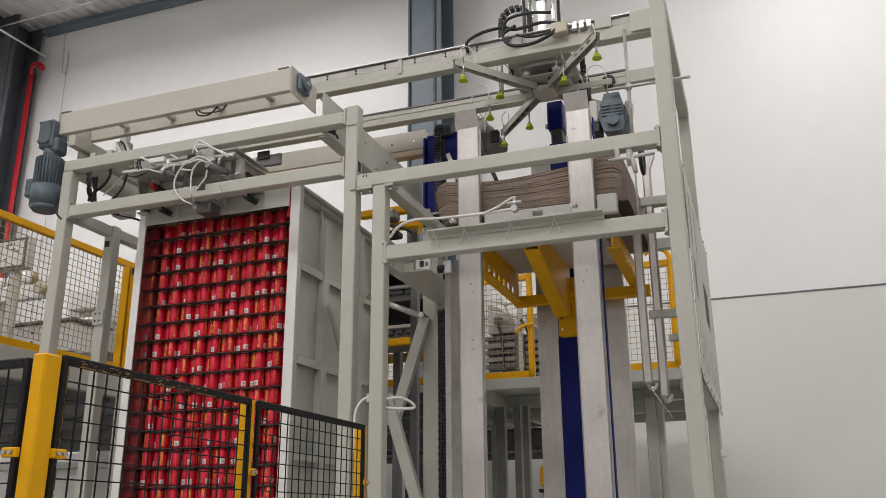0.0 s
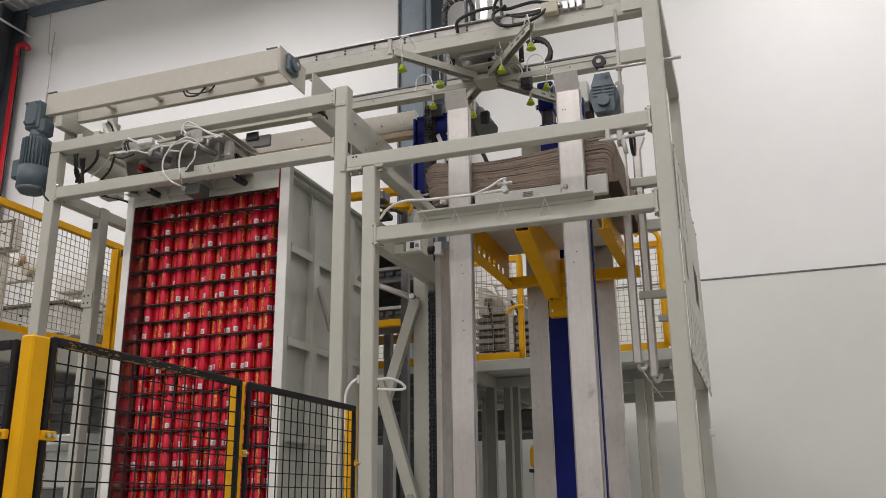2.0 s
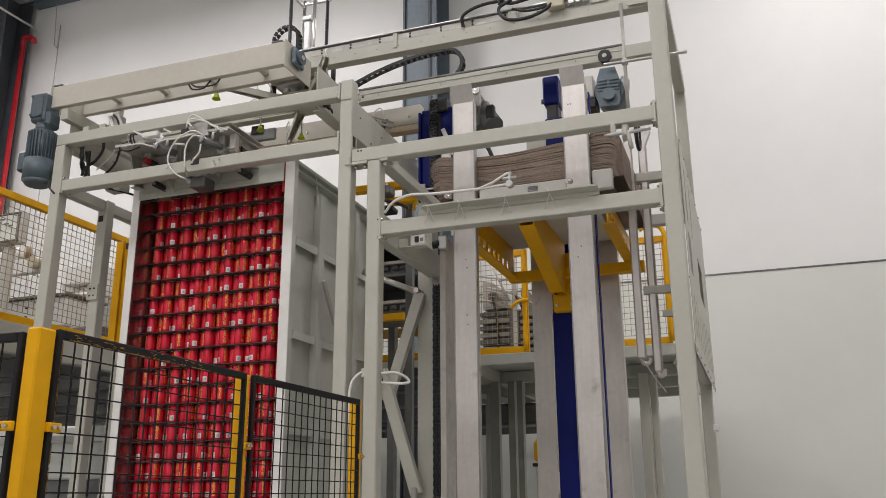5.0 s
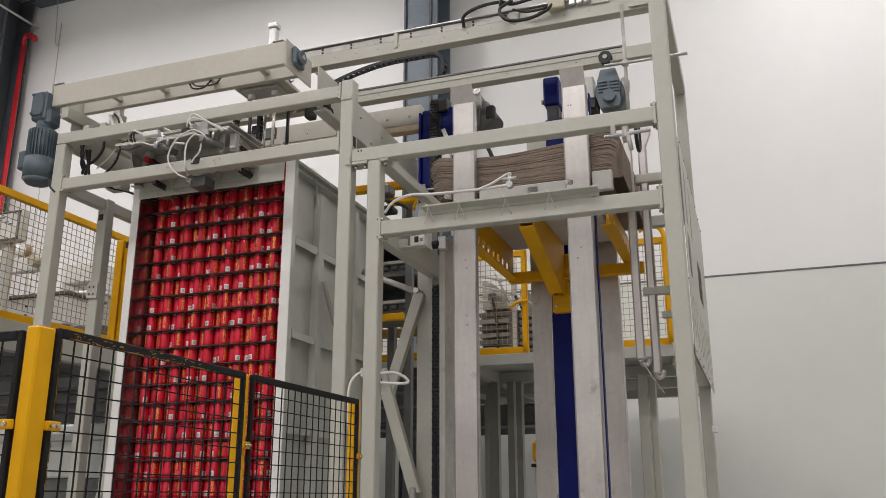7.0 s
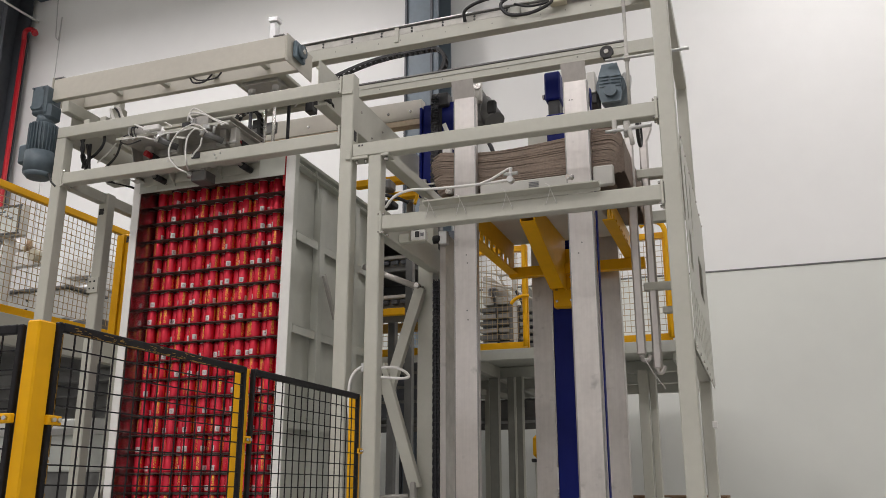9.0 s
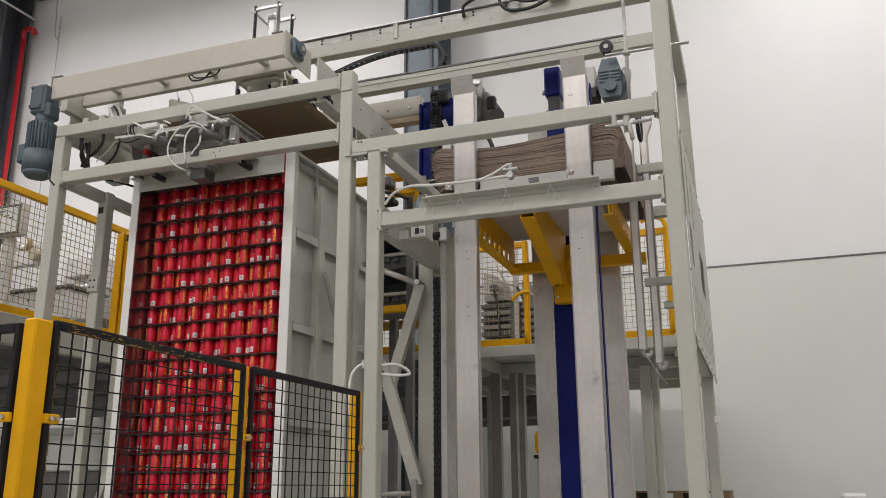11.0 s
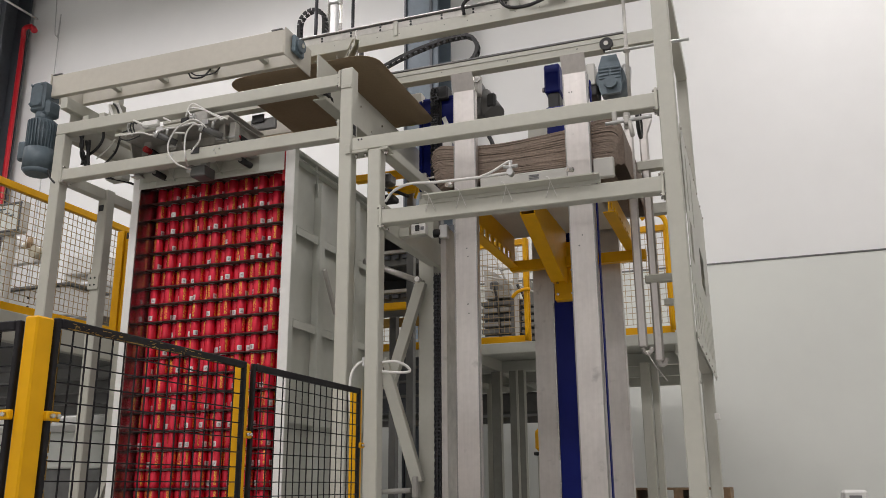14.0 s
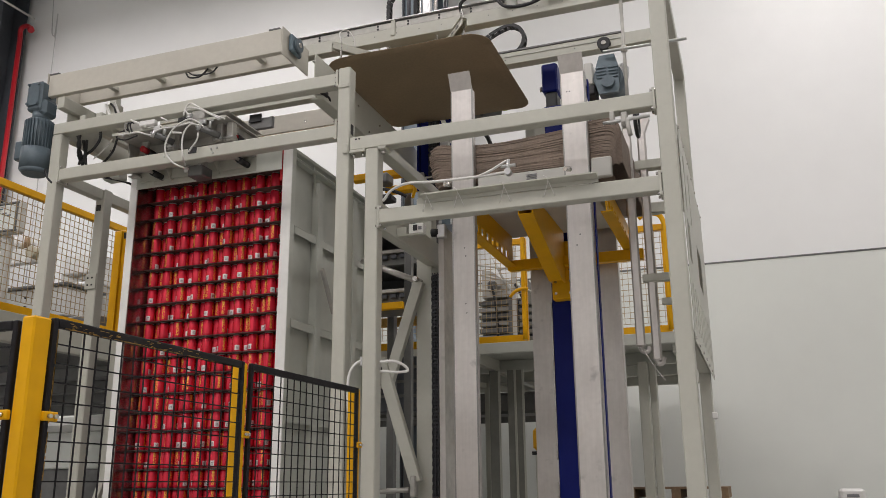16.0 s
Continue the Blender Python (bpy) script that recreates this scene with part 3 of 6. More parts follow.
def can_bmesh():
    prof = [(0.020, 0.004), (0.026, 0.0), (0.0285, 0.004), (0.0332, 0.013), (0.0332, 0.099), (0.0305, 0.1085), (0.0272, 0.1130), (0.0272, 0.1155), (0.0255, 0.1155), (0.0245, 0.110)]
    bm = bmesh.new()
    uvl = bm.loops.layers.uv.new("UVMap")
    seg = 16
    rings = [[bm.verts.new((r * math.cos(2 * math.pi * k / seg), r * math.sin(2 * math.pi * k / seg), z)) for k in range(seg)] for r, z in prof]
    for i in range(len(prof) - 1):
        for k in range(seg):
            f = bm.faces.new((rings[i][k], rings[i][(k + 1) % seg], rings[i + 1][(k + 1) % seg], rings[i + 1][k]))
            f.smooth = True
            f.material_index = 0 if 2 <= i <= 4 else 1
            for lp, (uu, vv) in zip(f.loops, ((k, i), (k + 1, i), (k + 1, i + 1), (k, i + 1))):
                lp[uvl].uv = (uu / seg, prof[vv][1] / 0.1155)
    bm.faces.new(rings[0]).material_index = 1
    bm.faces.new(rings[-1]).material_index = 1
    return bm


def can_stack():
    rng = random.Random(11)
    me = mesh_of("drinks_can", can_bmesh(), [M_CAN, M_ALU])
    loose = []
    for layer in range(LAYERS):
        z = STACK_TOP - (layer + 1) * LAYER + 0.0025
        for row in range(28):
            n = 9
            x0 = CX0 + (0 if row % 2 == 0 else PITCH / 2)
            for i in range(n):
                x = x0 + i * PITCH + rng.uniform(-0.002, 0.002)
                y = CY0 + row * ROWSTEP * 1.02 + rng.uniform(-0.0025, 0.0025)
                turn = rng.uniform(0, 2 * math.pi)
                if row < 2 and layer < 17:
                    ob = new("drinks_can", me)
                    ob.location, ob.rotation_euler = (x, y, z), (0, 0, turn)
                    tagged(ob, "red drinks can with gold lettering in a layered stack", "can", "stacked cans")
                elif row < 4 or layer == 0 or row > 26:
                    loose.append((x, y, z, turn))
    src = can_bmesh()
    tmp = bpy.data.meshes.new("tmp")
    src.to_mesh(tmp)
    src.free()
    co = np.empty(len(tmp.vertices) * 3); tmp.vertices.foreach_get("co", co); co = co.reshape(-1, 3)
    loops = np.empty(len(tmp.loops), int); tmp.loops.foreach_get("vertex_index", loops)
    uv = np.empty(len(tmp.loops) * 2); tmp.uv_layers[0].data.foreach_get("uv", uv)
    mi = np.empty(len(tmp.polygons), int); tmp.polygons.foreach_get("material_index", mi)
    tot = np.empty(len(tmp.polygons), int); tmp.polygons.foreach_get("loop_total", tot)
    verts, lps = [], []
    for k, (x, y, z, a) in enumerate(loose):
        c, s = math.cos(a), math.sin(a)
        verts.append(np.c_[co[:, 0] * c - co[:, 1] * s + x, co[:, 0] * s + co[:, 1] * c + y, co[:, 2] + z])
        lps.append(loops + k * len(co))
    n = len(loose)
    big = bpy.data.meshes.new("stacked_cans")
    verts, lps = np.concatenate(verts), np.concatenate(lps)
    big.vertices.add(len(verts)); big.vertices.foreach_set("co", verts.ravel())
    big.loops.add(len(lps)); big.loops.foreach_set("vertex_index", lps)
    tots = np.tile(tot, n)
    big.polygons.add(len(tots)); big.polygons.foreach_set("loop_start", np.concatenate([[0], np.cumsum(tots)[:-1]])); big.polygons.foreach_set("loop_total", tots)
    big.polygons.foreach_set("material_index", np.tile(mi, n)); big.polygons.foreach_set("use_smooth", np.tile(tot == 4, n))
    big.uv_layers.new(name="UVMap").data.foreach_set("uv", np.tile(uv, n))
    big.update(); big.validate()
    big.materials.append(M_CAN); big.materials.append(M_ALU)
    bpy.data.meshes.remove(tmp)
    tagged(new("stacked_cans", big), "red drinks cans deeper in the stack", "cans", kind="stuff")
    # card sheets between the layers, each a little out of true
    for layer in range(0, LAYERS + 1):
        z = STACK_TOP - layer * LAYER + (0.0015 if layer == 0 else 0)
        dx, dy = rng.uniform(-0.005, 0.006), rng.uniform(-0.01, 0.006)
        # top sheet drawn longer, its dark underside filling the shaded opening above the cans
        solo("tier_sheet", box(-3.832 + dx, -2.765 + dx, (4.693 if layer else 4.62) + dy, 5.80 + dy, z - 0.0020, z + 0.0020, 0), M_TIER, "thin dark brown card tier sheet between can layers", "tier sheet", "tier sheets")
    base = STACK_TOP - LAYERS * LAYER - 0.002
    p = thing("pallet", "raw wooden pallet under the can stack", "pallet", (-3.3, 5.25, 0.15))
    for i in range(7):
        part("deck_board", box(-3.85 + i * 0.155, -3.75 + i * 0.155, 4.70, 5.82, base - 0.022, base, 0.002), M_WOOD, p)
    for y in (4.72, 5.22, 5.70):
        part("bearer", box(-3.85, -2.82, y, y + 0.1, base - 0.12, base - 0.022, 0.002), M_WOOD, p)
    s = thing("pallet_conveyor", "grey steel pallet conveyor under the stack", "conveyor", (-3.3, 5.25, 0))
    for x in (-3.9, -2.86):
        part("side_rail", box(x, x + 0.1, 4.5, 5.95, 0.0, base - 0.125, 0.004), M_MACHDARK, s)
    part("bed", box(-3.8, -2.86, 4.5, 5.95, 0.02, base - 0.121, 0.002), M_MACHDARK, s)


def stack_guide():
    """Sheet-metal shaft that squares the can stack: two ribbed side panels with white front edges."""
    g = thing("stack_guide", "grey-green ribbed sheet-metal guide shaft round the stack", "guide shaft", (-3.3, 4.6, 0))
    YG0, YG1, ZT = 4.56, 5.86, 3.715
    right = part("side_panel", box(-2.700, -2.694, YG0 + 0.01, YG1, 0.1, ZT - 0.02, 0), M_PANEL, g)
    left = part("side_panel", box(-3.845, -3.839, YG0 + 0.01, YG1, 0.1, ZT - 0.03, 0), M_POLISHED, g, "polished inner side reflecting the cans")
    # front edges
    part("front_edge", box(-2.712, -2.645, YG0, YG0 + 0.008, 0.1, ZT, 0.002), M_WHITE, right, "white front edge")
    part("front_edge", box(-2.652, -2.645, YG0 + 0.009, YG0 + 0.055, 0.1, ZT, 0.002), M_PANEL, right)
    part("front_edge", box(-3.90, -3.842, YG0, YG0 + 0.008, 0.1, 3.69, 0.002), M_WHITE, left, "white front edge")
    # ribs standing out of the side panel
    part("rib", box(-2.692, -2.645, YG0 + 0.06, YG1, ZT - 0.022, ZT, 0.002), M_PANEL, right)
    part("rib", box(-2.692, -2.645, YG0 + 0.06, YG1, ZT - 0.075, ZT - 0.070, 0.001), M_PANEL, right)
    for y in (4.925, 5.46, 5.78):
        top = ZT - 0.13 if y < 5 else ZT - 0.08
        part("rib", box(-2.692, -2.640, y, y + 0.008, 0.1, top, 0.001), M_PANEL, right)
        part("rib", box(-2.648, -2.640, y + 0.009, y + 0.075, 0.1, top, 0.002), M_PANEL, right)
    for z in (3.20, 2.60, 2.02, 1.45, 0.9):
        for a, b in ((4.63, 4.92), (5.01, 5.45), (5.545, 5.775)):
            part("rib", box(-2.692, -2.650, a, b, z, z + 0.006, 0.001), M_PANEL, right)
            part("rib", box(-2.656, -2.650, a, b, z - 0.05, z - 0.001, 0.001), M_PANEL, right)
    part("stay", bar((-2.665, 4.88, 3.70), (-2.665, 4.95, 3.42), 0.012, 0.02), M_PANEL, right)
    part("brace_strut", bar((-2.6, 4.921, 2.976), (-2.6, 5.097, 2.714), 0.02, 0.035), M_DULL, right)
    # top header plate over the front of the stack
    part("header_plate", box(-3.842, -2.716, YG0 - 0.012, YG0 - 0.006, 3.562, 3.70, 0.002), M_PANEL, g)
    part("back_panel", box(-3.838, -2.702, YG1 + 0.002, YG1 + 0.008, 0.1, ZT - 0.03, 0), M_PANEL, g)
    part("header_plate", box(-3.80, -2.97, YG0 - 0.032, YG0 - 0.024, 3.60, 3.70, 0.002), M_FRAME, g)
    part("edge_strip", box(-2.745, -2.715, YG0 + 0.02, YG0 + 0.03, 3.50, 3.72, 0.002), M_RED, g, "red strip at the corner")
    part("foot", box(-3.83, -2.71, 5.8, 5.9, 0, 0.0995, 0.003), M_PANEL, g)
    part("foot", box(-3.90, -3.84, 4.58, 5.79, 0, 0.099, 0.003), M_PANEL, g)
    part("foot", box(-2.70, -2.64, 4.58, 5.79, 0, 0.099, 0.003), M_PANEL, g)
    part("diagonal_stay", bar((-3.87, 4.66, 2.0), (-4.20, 4.72, 1.2), 0.03, 0.05), M_FRAME, g)


# ---- conveyor beam over the stack, with its gear motor ----
def wide_beam():
    c = thing("cross_conveyor", "long cream-grey box beam with end bearings", "conveyor beam", (-3.5, 4.3, 4.0))
    part("channel", box(-4.41, -2.575, 4.245, 4.285, 4.215, 4.375, 0.003), M_FRAME_WARM, c)
    part("channel", box(-4.41, -2.575, 4.54, 4.58, 4.29, 4.375, 0.003), M_FRAME_WARM, c)
    for x in (-4.1, -3.7, -3.3, -2.9, -2.66):
        part("cross_tie", box(x, x + 0.04, 4.286, 4.539, 4.33, 4.36, 0.002), M_FRAME, c)
    part("end_plate", box(-2.574, -2.566, 4.245, 4.58, 4.20, 4.39, 0.002), M_FRAME_WARM, c)
    part("end_plate", box(-4.418, -4.411, 4.235, 4.58, 4.20, 4.39, 0.002), M_FRAME_WARM, c)
    for x, y in ((-4.36, 4.25), (-2.62, 4.25)):
        part("corner_cap", box(x - 0.05, x + 0.03, y - 0.008, y + 0.05, 4.376, 4.388, 0.004), M_MACHDARK, c)
    be = part("bearing", box(-2.564, -2.535, 4.31, 4.44, 4.25, 4.37, 0.012), M_TEAL, c, "blue-grey flanged bearing")
    b = rod((-2.54, 4.375, 4.31), (-2.515, 4.375, 4.31), 0.045, None, 20)
    part("bearing_cap", b, M_MOTOR, be)
    part("shaft", rod((-2.52, 4.375, 4.31), (-2.508, 4.375, 4.31), 0.016), M_BARE, be)
    for x in (-4.30,):
        b = box(x - 0.03, x + 0.03, 4.26, 4.60, 4.12, 4.205, 0.004)
        part("support", b, M_FRAME, c)
    for x in (-4.20, -4.06):
        part("under_channel", box(x, x + 0.05, 4.34, 5.3, 4.01, 4.08, 0.004), M_FRAME, c)
    part("under_plate", box(-4.22, -4.13, 4.6, 4.68, 4.085, 4.28, 0.004), M_FRAME, c)
    part("wire_tail", hose([(-3.30, 4.28, 4.215), (-3.26, 4.27, 4.17), (-3.18, 4.27, 4.165), (-3.13, 4.28, 4.215)], 0.006), M_RUBBER, c)
    part("wire_tail", hose([(-3.28, 4.28, 4.215), (-3.22, 4.27, 4.18), (-3.10, 4.27, 4.175), (-3.06, 4.28, 4.215)], 0.005), M_RUBBER, c)

    m = thing("gear_motor", "slate grey finned gear motor hanging from the beam end", "gear motor", (-4.42, 4.2, 4.0))
    gx, gy = -4.455, 4.255
    gb = part("gearbox", box(gx - 0.07, gx + 0.05, gy - 0.07, gy + 0.08, 4.10, 4.315, 0.014), M_MOTOR, m)
    part("gearbox_cover", box(gx - 0.06, gx + 0.04, gy - 0.082, gy - 0.069, 4.13, 4.30, 0.006), M_MOTOR, gb)
    bolt_parts(M_MOTOR, gb, [(gx - 0.05, gy - 0.082, 4.145), (gx + 0.03, gy - 0.082, 4.145), (gx - 0.05, gy - 0.082, 4.285), (gx + 0.03, gy - 0.082, 4.285)], "y", 0.010, 0.008)
    part("gearbox_flange", box(gx - 0.02, gx + 0.075, gy - 0.05, gy + 0.075, 4.07, 4.19, 0.02), M_MOTOR, gb)
    part("neck", rod((gx, gy, 4.03), (gx, gy, 4.105), 0.056, None, 20), M_MOTOR, m)
    b = rod((gx, gy, 3.83), (gx, gy, 4.04), 0.082, None, 28)
    body = part("motor_body", b, M_MOTOR, m)
    for i in range(26):
        a = 2 * math.pi * i / 26
        part("cooling_fin", box(0.078, 0.097, -0.0025, 0.0025, 3.83, 4.03, 0, None, Matrix.Translation((gx, gy, 0)) @ Matrix.Rotation(a, 4, "Z")), M_MOTOR, body)
    b = rod((gx, gy, 3.68), (gx, gy, 3.83), 0.100, None, 28)
    rod((gx, gy, 3.652), (gx, gy, 3.68), 0.075, b, 28, 0.100)
    part("fan_cover", b, M_MOTOR, m)
    part("terminal_box", box(gx - 0.155, gx - 0.08, gy - 0.05, gy + 0.05, 3.76, 3.90, 0.012), M_MOTOR, m)
    part("cable", hose([(gx + 0.08, gy + 0.0, 3.70), (gx + 0.12, gy + 0.0, 3.62), (gx + 0.17, gy + 0.0, 3.57)], 0.009), M_RUBBER, m)
    w = thing("cable_bundle", "black cables looping between beams beside the post", "cables", (-4.2, 4.33, 3.7))
    part("cable", hose([(-4.20, 4.40, 3.92), (-4.19, 4.42, 3.82), (-4.215, 4.43, 3.74), (-4.19, 4.45, 3.68), (-4.10, 4.48, 3.67)], 0.011), M_RUBBER, w)
    part("cable", hose([(-4.17, 4.40, 3.92), (-4.185, 4.42, 3.80), (-4.175, 4.43, 3.70), (-4.20, 4.45, 3.67)], 0.010), M_RUBBER, w)
    part("cable", hose([(-4.19, 4.46, 3.69), (-4.08, 4.45, 3.74), (-3.97, 4.43, 3.81), (-3.93, 4.42, 3.90)], 0.008), M_RUBBER, w)
    part("cable", hose([(-4.15, 4.46, 3.80), (-4.05, 4.45, 3.86), (-3.98, 4.43, 3.91)], 0.005), M_WHITEHOSE, w)
    part("cable", hose([(-4.10, 4.48, 3.67), (-4.0, 4.6, 3.66), (-3.92, 4.9, 3.66), (-3.86, 5.1, 3.68)], 0.008), M_RUBBER, w)
    part("cable", hose([(-4.097, 4.44, 4.001), (-4.097, 4.44, 3.926), (-4.152, 4.44, 3.858), (-4.234, 4.44, 3.815), (-4.248, 4.44, 3.771)], 0.010), M_RUBBER, w)
    part("cable", hose([(-4.303, 4.44, 4.007), (-4.267, 4.44, 3.921), (-4.272, 4.44, 3.85), (-4.233, 4.44, 3.769)], 0.011), M_RUBBER, w)
    part("cable", hose([(-4.27, 4.44, 3.985), (-4.285, 4.44, 3.911), (-4.246, 4.44, 3.838), (-4.256, 4.44, 3.764)], 0.009), M_RUBBER, w)
    part("junction_box", box(-4.12, -3.98, 4.52, 4.62, 3.66, 3.72, 0.01), M_PANEL, w)


# ---- clamp unit with air cylinders on the front beams ----
def clamp_unit():
    c = thing("clamp_unit", "pneumatic clamp unit with air cylinders and white hoses", "clamp unit", (-3.3, 4.4, 3.7))
    # tray hung under the upper beam, brackets down to the lower one
    # duller grey on tray and brackets stands in for the shade beneath
    part("tray", box(-3.83, -2.955, 4.262, 4.715, 3.846, 3.853, 0.001), M_DULL, c, "grey tray plate with underside shade in its colour")
    part("tray_lip", box(-3.83, -2.955, 4.256, 4.2615, 3.838, 3.856, 0.001), M_FRAME, c)
    part("tray_hanger", box(-3.70, -3.60, 4.263, 4.324, 3.854, 3.922, 0.003), M_DULL, c)
    part("tray_hanger", box(-3.22, -3.12, 4.263, 4.324, 3.854, 3.922, 0.003), M_DULL, c)
    for x in (-3.825, -2.995):
        part("bracket", prism([(4.40, 3.845), (4.71, 3.845), (4.66, 3.74), (4.53, 3.64), (4.47, 3.64)], "x", x, x + 0.010), M_DULL, c)
        part("bracket_flange", box(x - 0.03, x + 0.04, 4.47, 4.53, 3.632, 3.639, 0.001), M_DULL, c)
    part("top_plate", box(-3.30, -2.97, 4.30, 4.70, 3.895, 3.903, 0.001), M_DULL, c)
    part("stiffener", box(-3.80, -2.99, 4.50, 4.508, 3.79, 3.8455, 0.001), M_DULL, c)
    part("spacer", box(-3.28, -3.24, 4.42, 4.50, 3.854, 3.894, 0.002), M_DULL, c)
    part("spacer", box(-3.04, -3.0, 4.42, 4.50, 3.854, 3.894, 0.002), M_DULL, c)
    # clamp plate with gussets under the lower beam
    part("clamp_plate", box(-3.70, -2.90, 4.546, 4.5535, 3.575, 3.70, 0.002), M_FRAME, c)
    part("clamp_ledge", box(-3.86, -2.90, 4.335, 4.545, 3.668, 3.674, 0.001), M_DULL, c)
    for x in (-3.55, -3.18):
        part("gusset", prism([(4.545, 3.667), (4.545, 3.58), (4.44, 3.667)], "x", x, x + 0.006), M_FRAME, c)
    for x in (-3.625, -2.965):
        cy = part("air_cylinder", rod((x, 4.33, 3.62), (x, 4.43, 3.62), 0.011, None, 14), M_DULL, c)
        part("sleeve", rod((x, 4.43, 3.62), (x, 4.544, 3.62), 0.021, None, 14), M_RUBBER, cy, "dark rubber sleeve")
        part("tip", rod((x, 4.318, 3.62), (x, 4.331, 3.62), 0.016, None, 14), M_ALU, cy)
        part("hanger", box(x - 0.012, x + 0.012, 4.38, 4.40, 3.634, 3.667, 0.002), M_FRAME, cy)
    va = part("valve", box(-3.275, -3.165, 4.335, 4.455, 3.512, 3.583, 0.007), M_MACHDARK, c, "dark grey rotary actuator")
    part("valve_neck", box(-3.30, -3.266, 4.345, 4.39, 3.545, 3.60, 0.010), M_ZINC, va)
    part("valve_collar", rod((-3.30, 4.34, 3.565), (-3.262, 4.36, 3.56), 0.022, None, 14), M_ZINC, va)
    part("valve_mount", box(-3.24, -3.19, 4.39, 4.43, 3.5835, 3.667, 0.003), M_DULL, va)
    part("cap", box(-3.214, -3.154, YF - 0.001, YF + 0.002, 3.626, 3.666, 0), M_RUBBER, c, "black square cap")
    # small cylinders, clevises and valves on and under the tray
    for x, y, z in ((-3.47, 4.235, 3.79), (-3.125, 4.235, 3.785)):
        cyl = part("pilot_cylinder", rod((x, y, z), (x + 0.085, y + 0.09, z - 0.035), 0.021, None, 14), M_MACHDARK, c, "dark small air cylinder")
        part("end_cap", rod((x - 0.012, y - 0.014, z + 0.005), (x, y, z), 0.026, None, 16), M_ALU, cyl)
        part("end_nut", rod((x - 0.018, y - 0.022, z + 0.007), (x - 0.012, y - 0.015, z + 0.005), 0.010, None, 8), M_ZINC, cyl)
        part("clevis", box(x - 0.02, x + 0.03, y + 0.005, y + 0.03, z + 0.024, z + 0.062, 0.004), M_ZINC, cyl)
        part("fitting", rod((x + 0.05, y + 0.03, z + 0.0), (x + 0.06, y + 0.02, z + 0.045), 0.010, None, 10), M_ZINC, cyl)
    part("valve_block", box(-3.59, -3.47, 4.22, 4.26, 3.857, 3.895, 0.006, None, Matrix.Translation((0, 0, 0))), M_WHITE, c, "white valve block")
    part("valve_block", box(-3.33, -3.27, 4.27, 4.31, 3.857, 3.90, 0.006), M_RUBBER, c, "black valve block")
    part("valve_block", box(-3.23, -3.19, 4.22, 4.25, 3.857, 3.895, 0.008), M_ALU, c)
    part("link", bar((-3.66, 4.22, 3.915), (-3.54, 4.23, 3.855), 0.010, 0.012), M_WHITE, c)
    part("link", bar((-3.43, 4.23, 3.90), (-3.37, 4.23, 3.865), 0.010, 0.010), M_WHITE, c)
    part("link", bar((-3.36, 4.25, 3.795), (-3.27, 4.25, 3.775), 0.012, 0.012), M_WHITE, c)
    for x, y in ((-3.70, 4.40), (-3.01, 4.40)):
        rt = part("red_air_tube", rod((x, y, 3.79), (x + 0.01, y + 0.05, 3.782), 0.020, None, 12), M_RED, c, "small red anodised cylinder")
        part("cylinder_end", rod((x + 0.01, y + 0.05, 3.782), (x + 0.03, y + 0.16, 3.765), 0.026, None, 12), M_RUBBER, rt)
        part("saddle", box(x - 0.025, x + 0.03, y + 0.02, y + 0.05, 3.803, 3.845, 0.003), M_DULL, rt)
    for x in (-3.42, -3.06, -2.98):
        part("link_bracket", box(x - 0.022, x + 0.022, 4.34, 4.39, 3.72, 3.845, 0.004), M_DULL, c)
        part("pin", rod((x - 0.035, 4.335, 3.74), (x + 0.035, 4.335, 3.74), 0.009, None, 10), M_ZINC, c)
    for x, z in ((-3.74, 3.83), (-3.69, 3.83), (-3.05, 3.83), (-3.01, 3.83)):
        part("bolt", rod((x, 4.25, z), (x, 4.262, z), 0.007, None, 6), M_ZINC, c)
    bolt_parts(M_ZINC, c, [(-3.396, 4.253, 3.634), (-3.358, 4.253, 3.64), (-3.046, 4.253, 3.634), (-3.005, 4.253, 3.639), (-3.032, 4.253, 3.609)], "y", 0.006, 0.006)
    for pts in ([(-3.073, 4.2, 3.765), (-3.118, 4.17, 3.805), (-3.181, 4.17, 3.819), (-3.274, 4.17, 3.776), (-3.326, 4.17, 3.692), (-3.319, 4.17, 3.615), (-3.262, 4.17, 3.547), (-3.197, 4.17, 3.508), (-3.243, 4.3, 3.546)],
                [(-3.093, 4.18, 3.775), (-3.157, 4.18, 3.789), (-3.203, 4.18, 3.742), (-3.212, 4.18, 3.657), (-3.197, 4.18, 3.572), (-3.267, 4.3, 3.575)],
                [(-3.225, 4.19, 3.861), (-3.212, 4.19, 3.913), (-3.18, 4.19, 3.939), (-3.119, 4.19, 3.906), (-3.031, 4.19, 3.845), (-2.946, 4.19, 3.794)],
                [(-3.186, 4.19, 3.859), (-3.211, 4.19, 3.897), (-3.182, 4.19, 3.912), (-3.088, 4.19, 3.881), (-3.01, 4.19, 3.838), (-2.917, 4.19, 3.793)],
                [(-3.12, 4.21, 3.738), (-3.128, 4.21, 3.686), (-3.162, 4.21, 3.646), (-3.181, 4.21, 3.618)],
                [(-3.452, 4.21, 3.796), (-3.393, 4.21, 3.81), (-3.315, 4.21, 3.806), (-3.231, 4.21, 3.812), (-3.18, 4.21, 3.816), (-3.137, 4.21, 3.794)],
                [(-3.723, 4.2, 3.809), (-3.647, 4.2, 3.809), (-3.568, 4.2, 3.805), (-3.513, 4.2, 3.785), (-3.468, 4.2, 3.771)]):
        part("air_hose", hose(pts, 0.0055), M_WHITEHOSE, c, "white air hose")
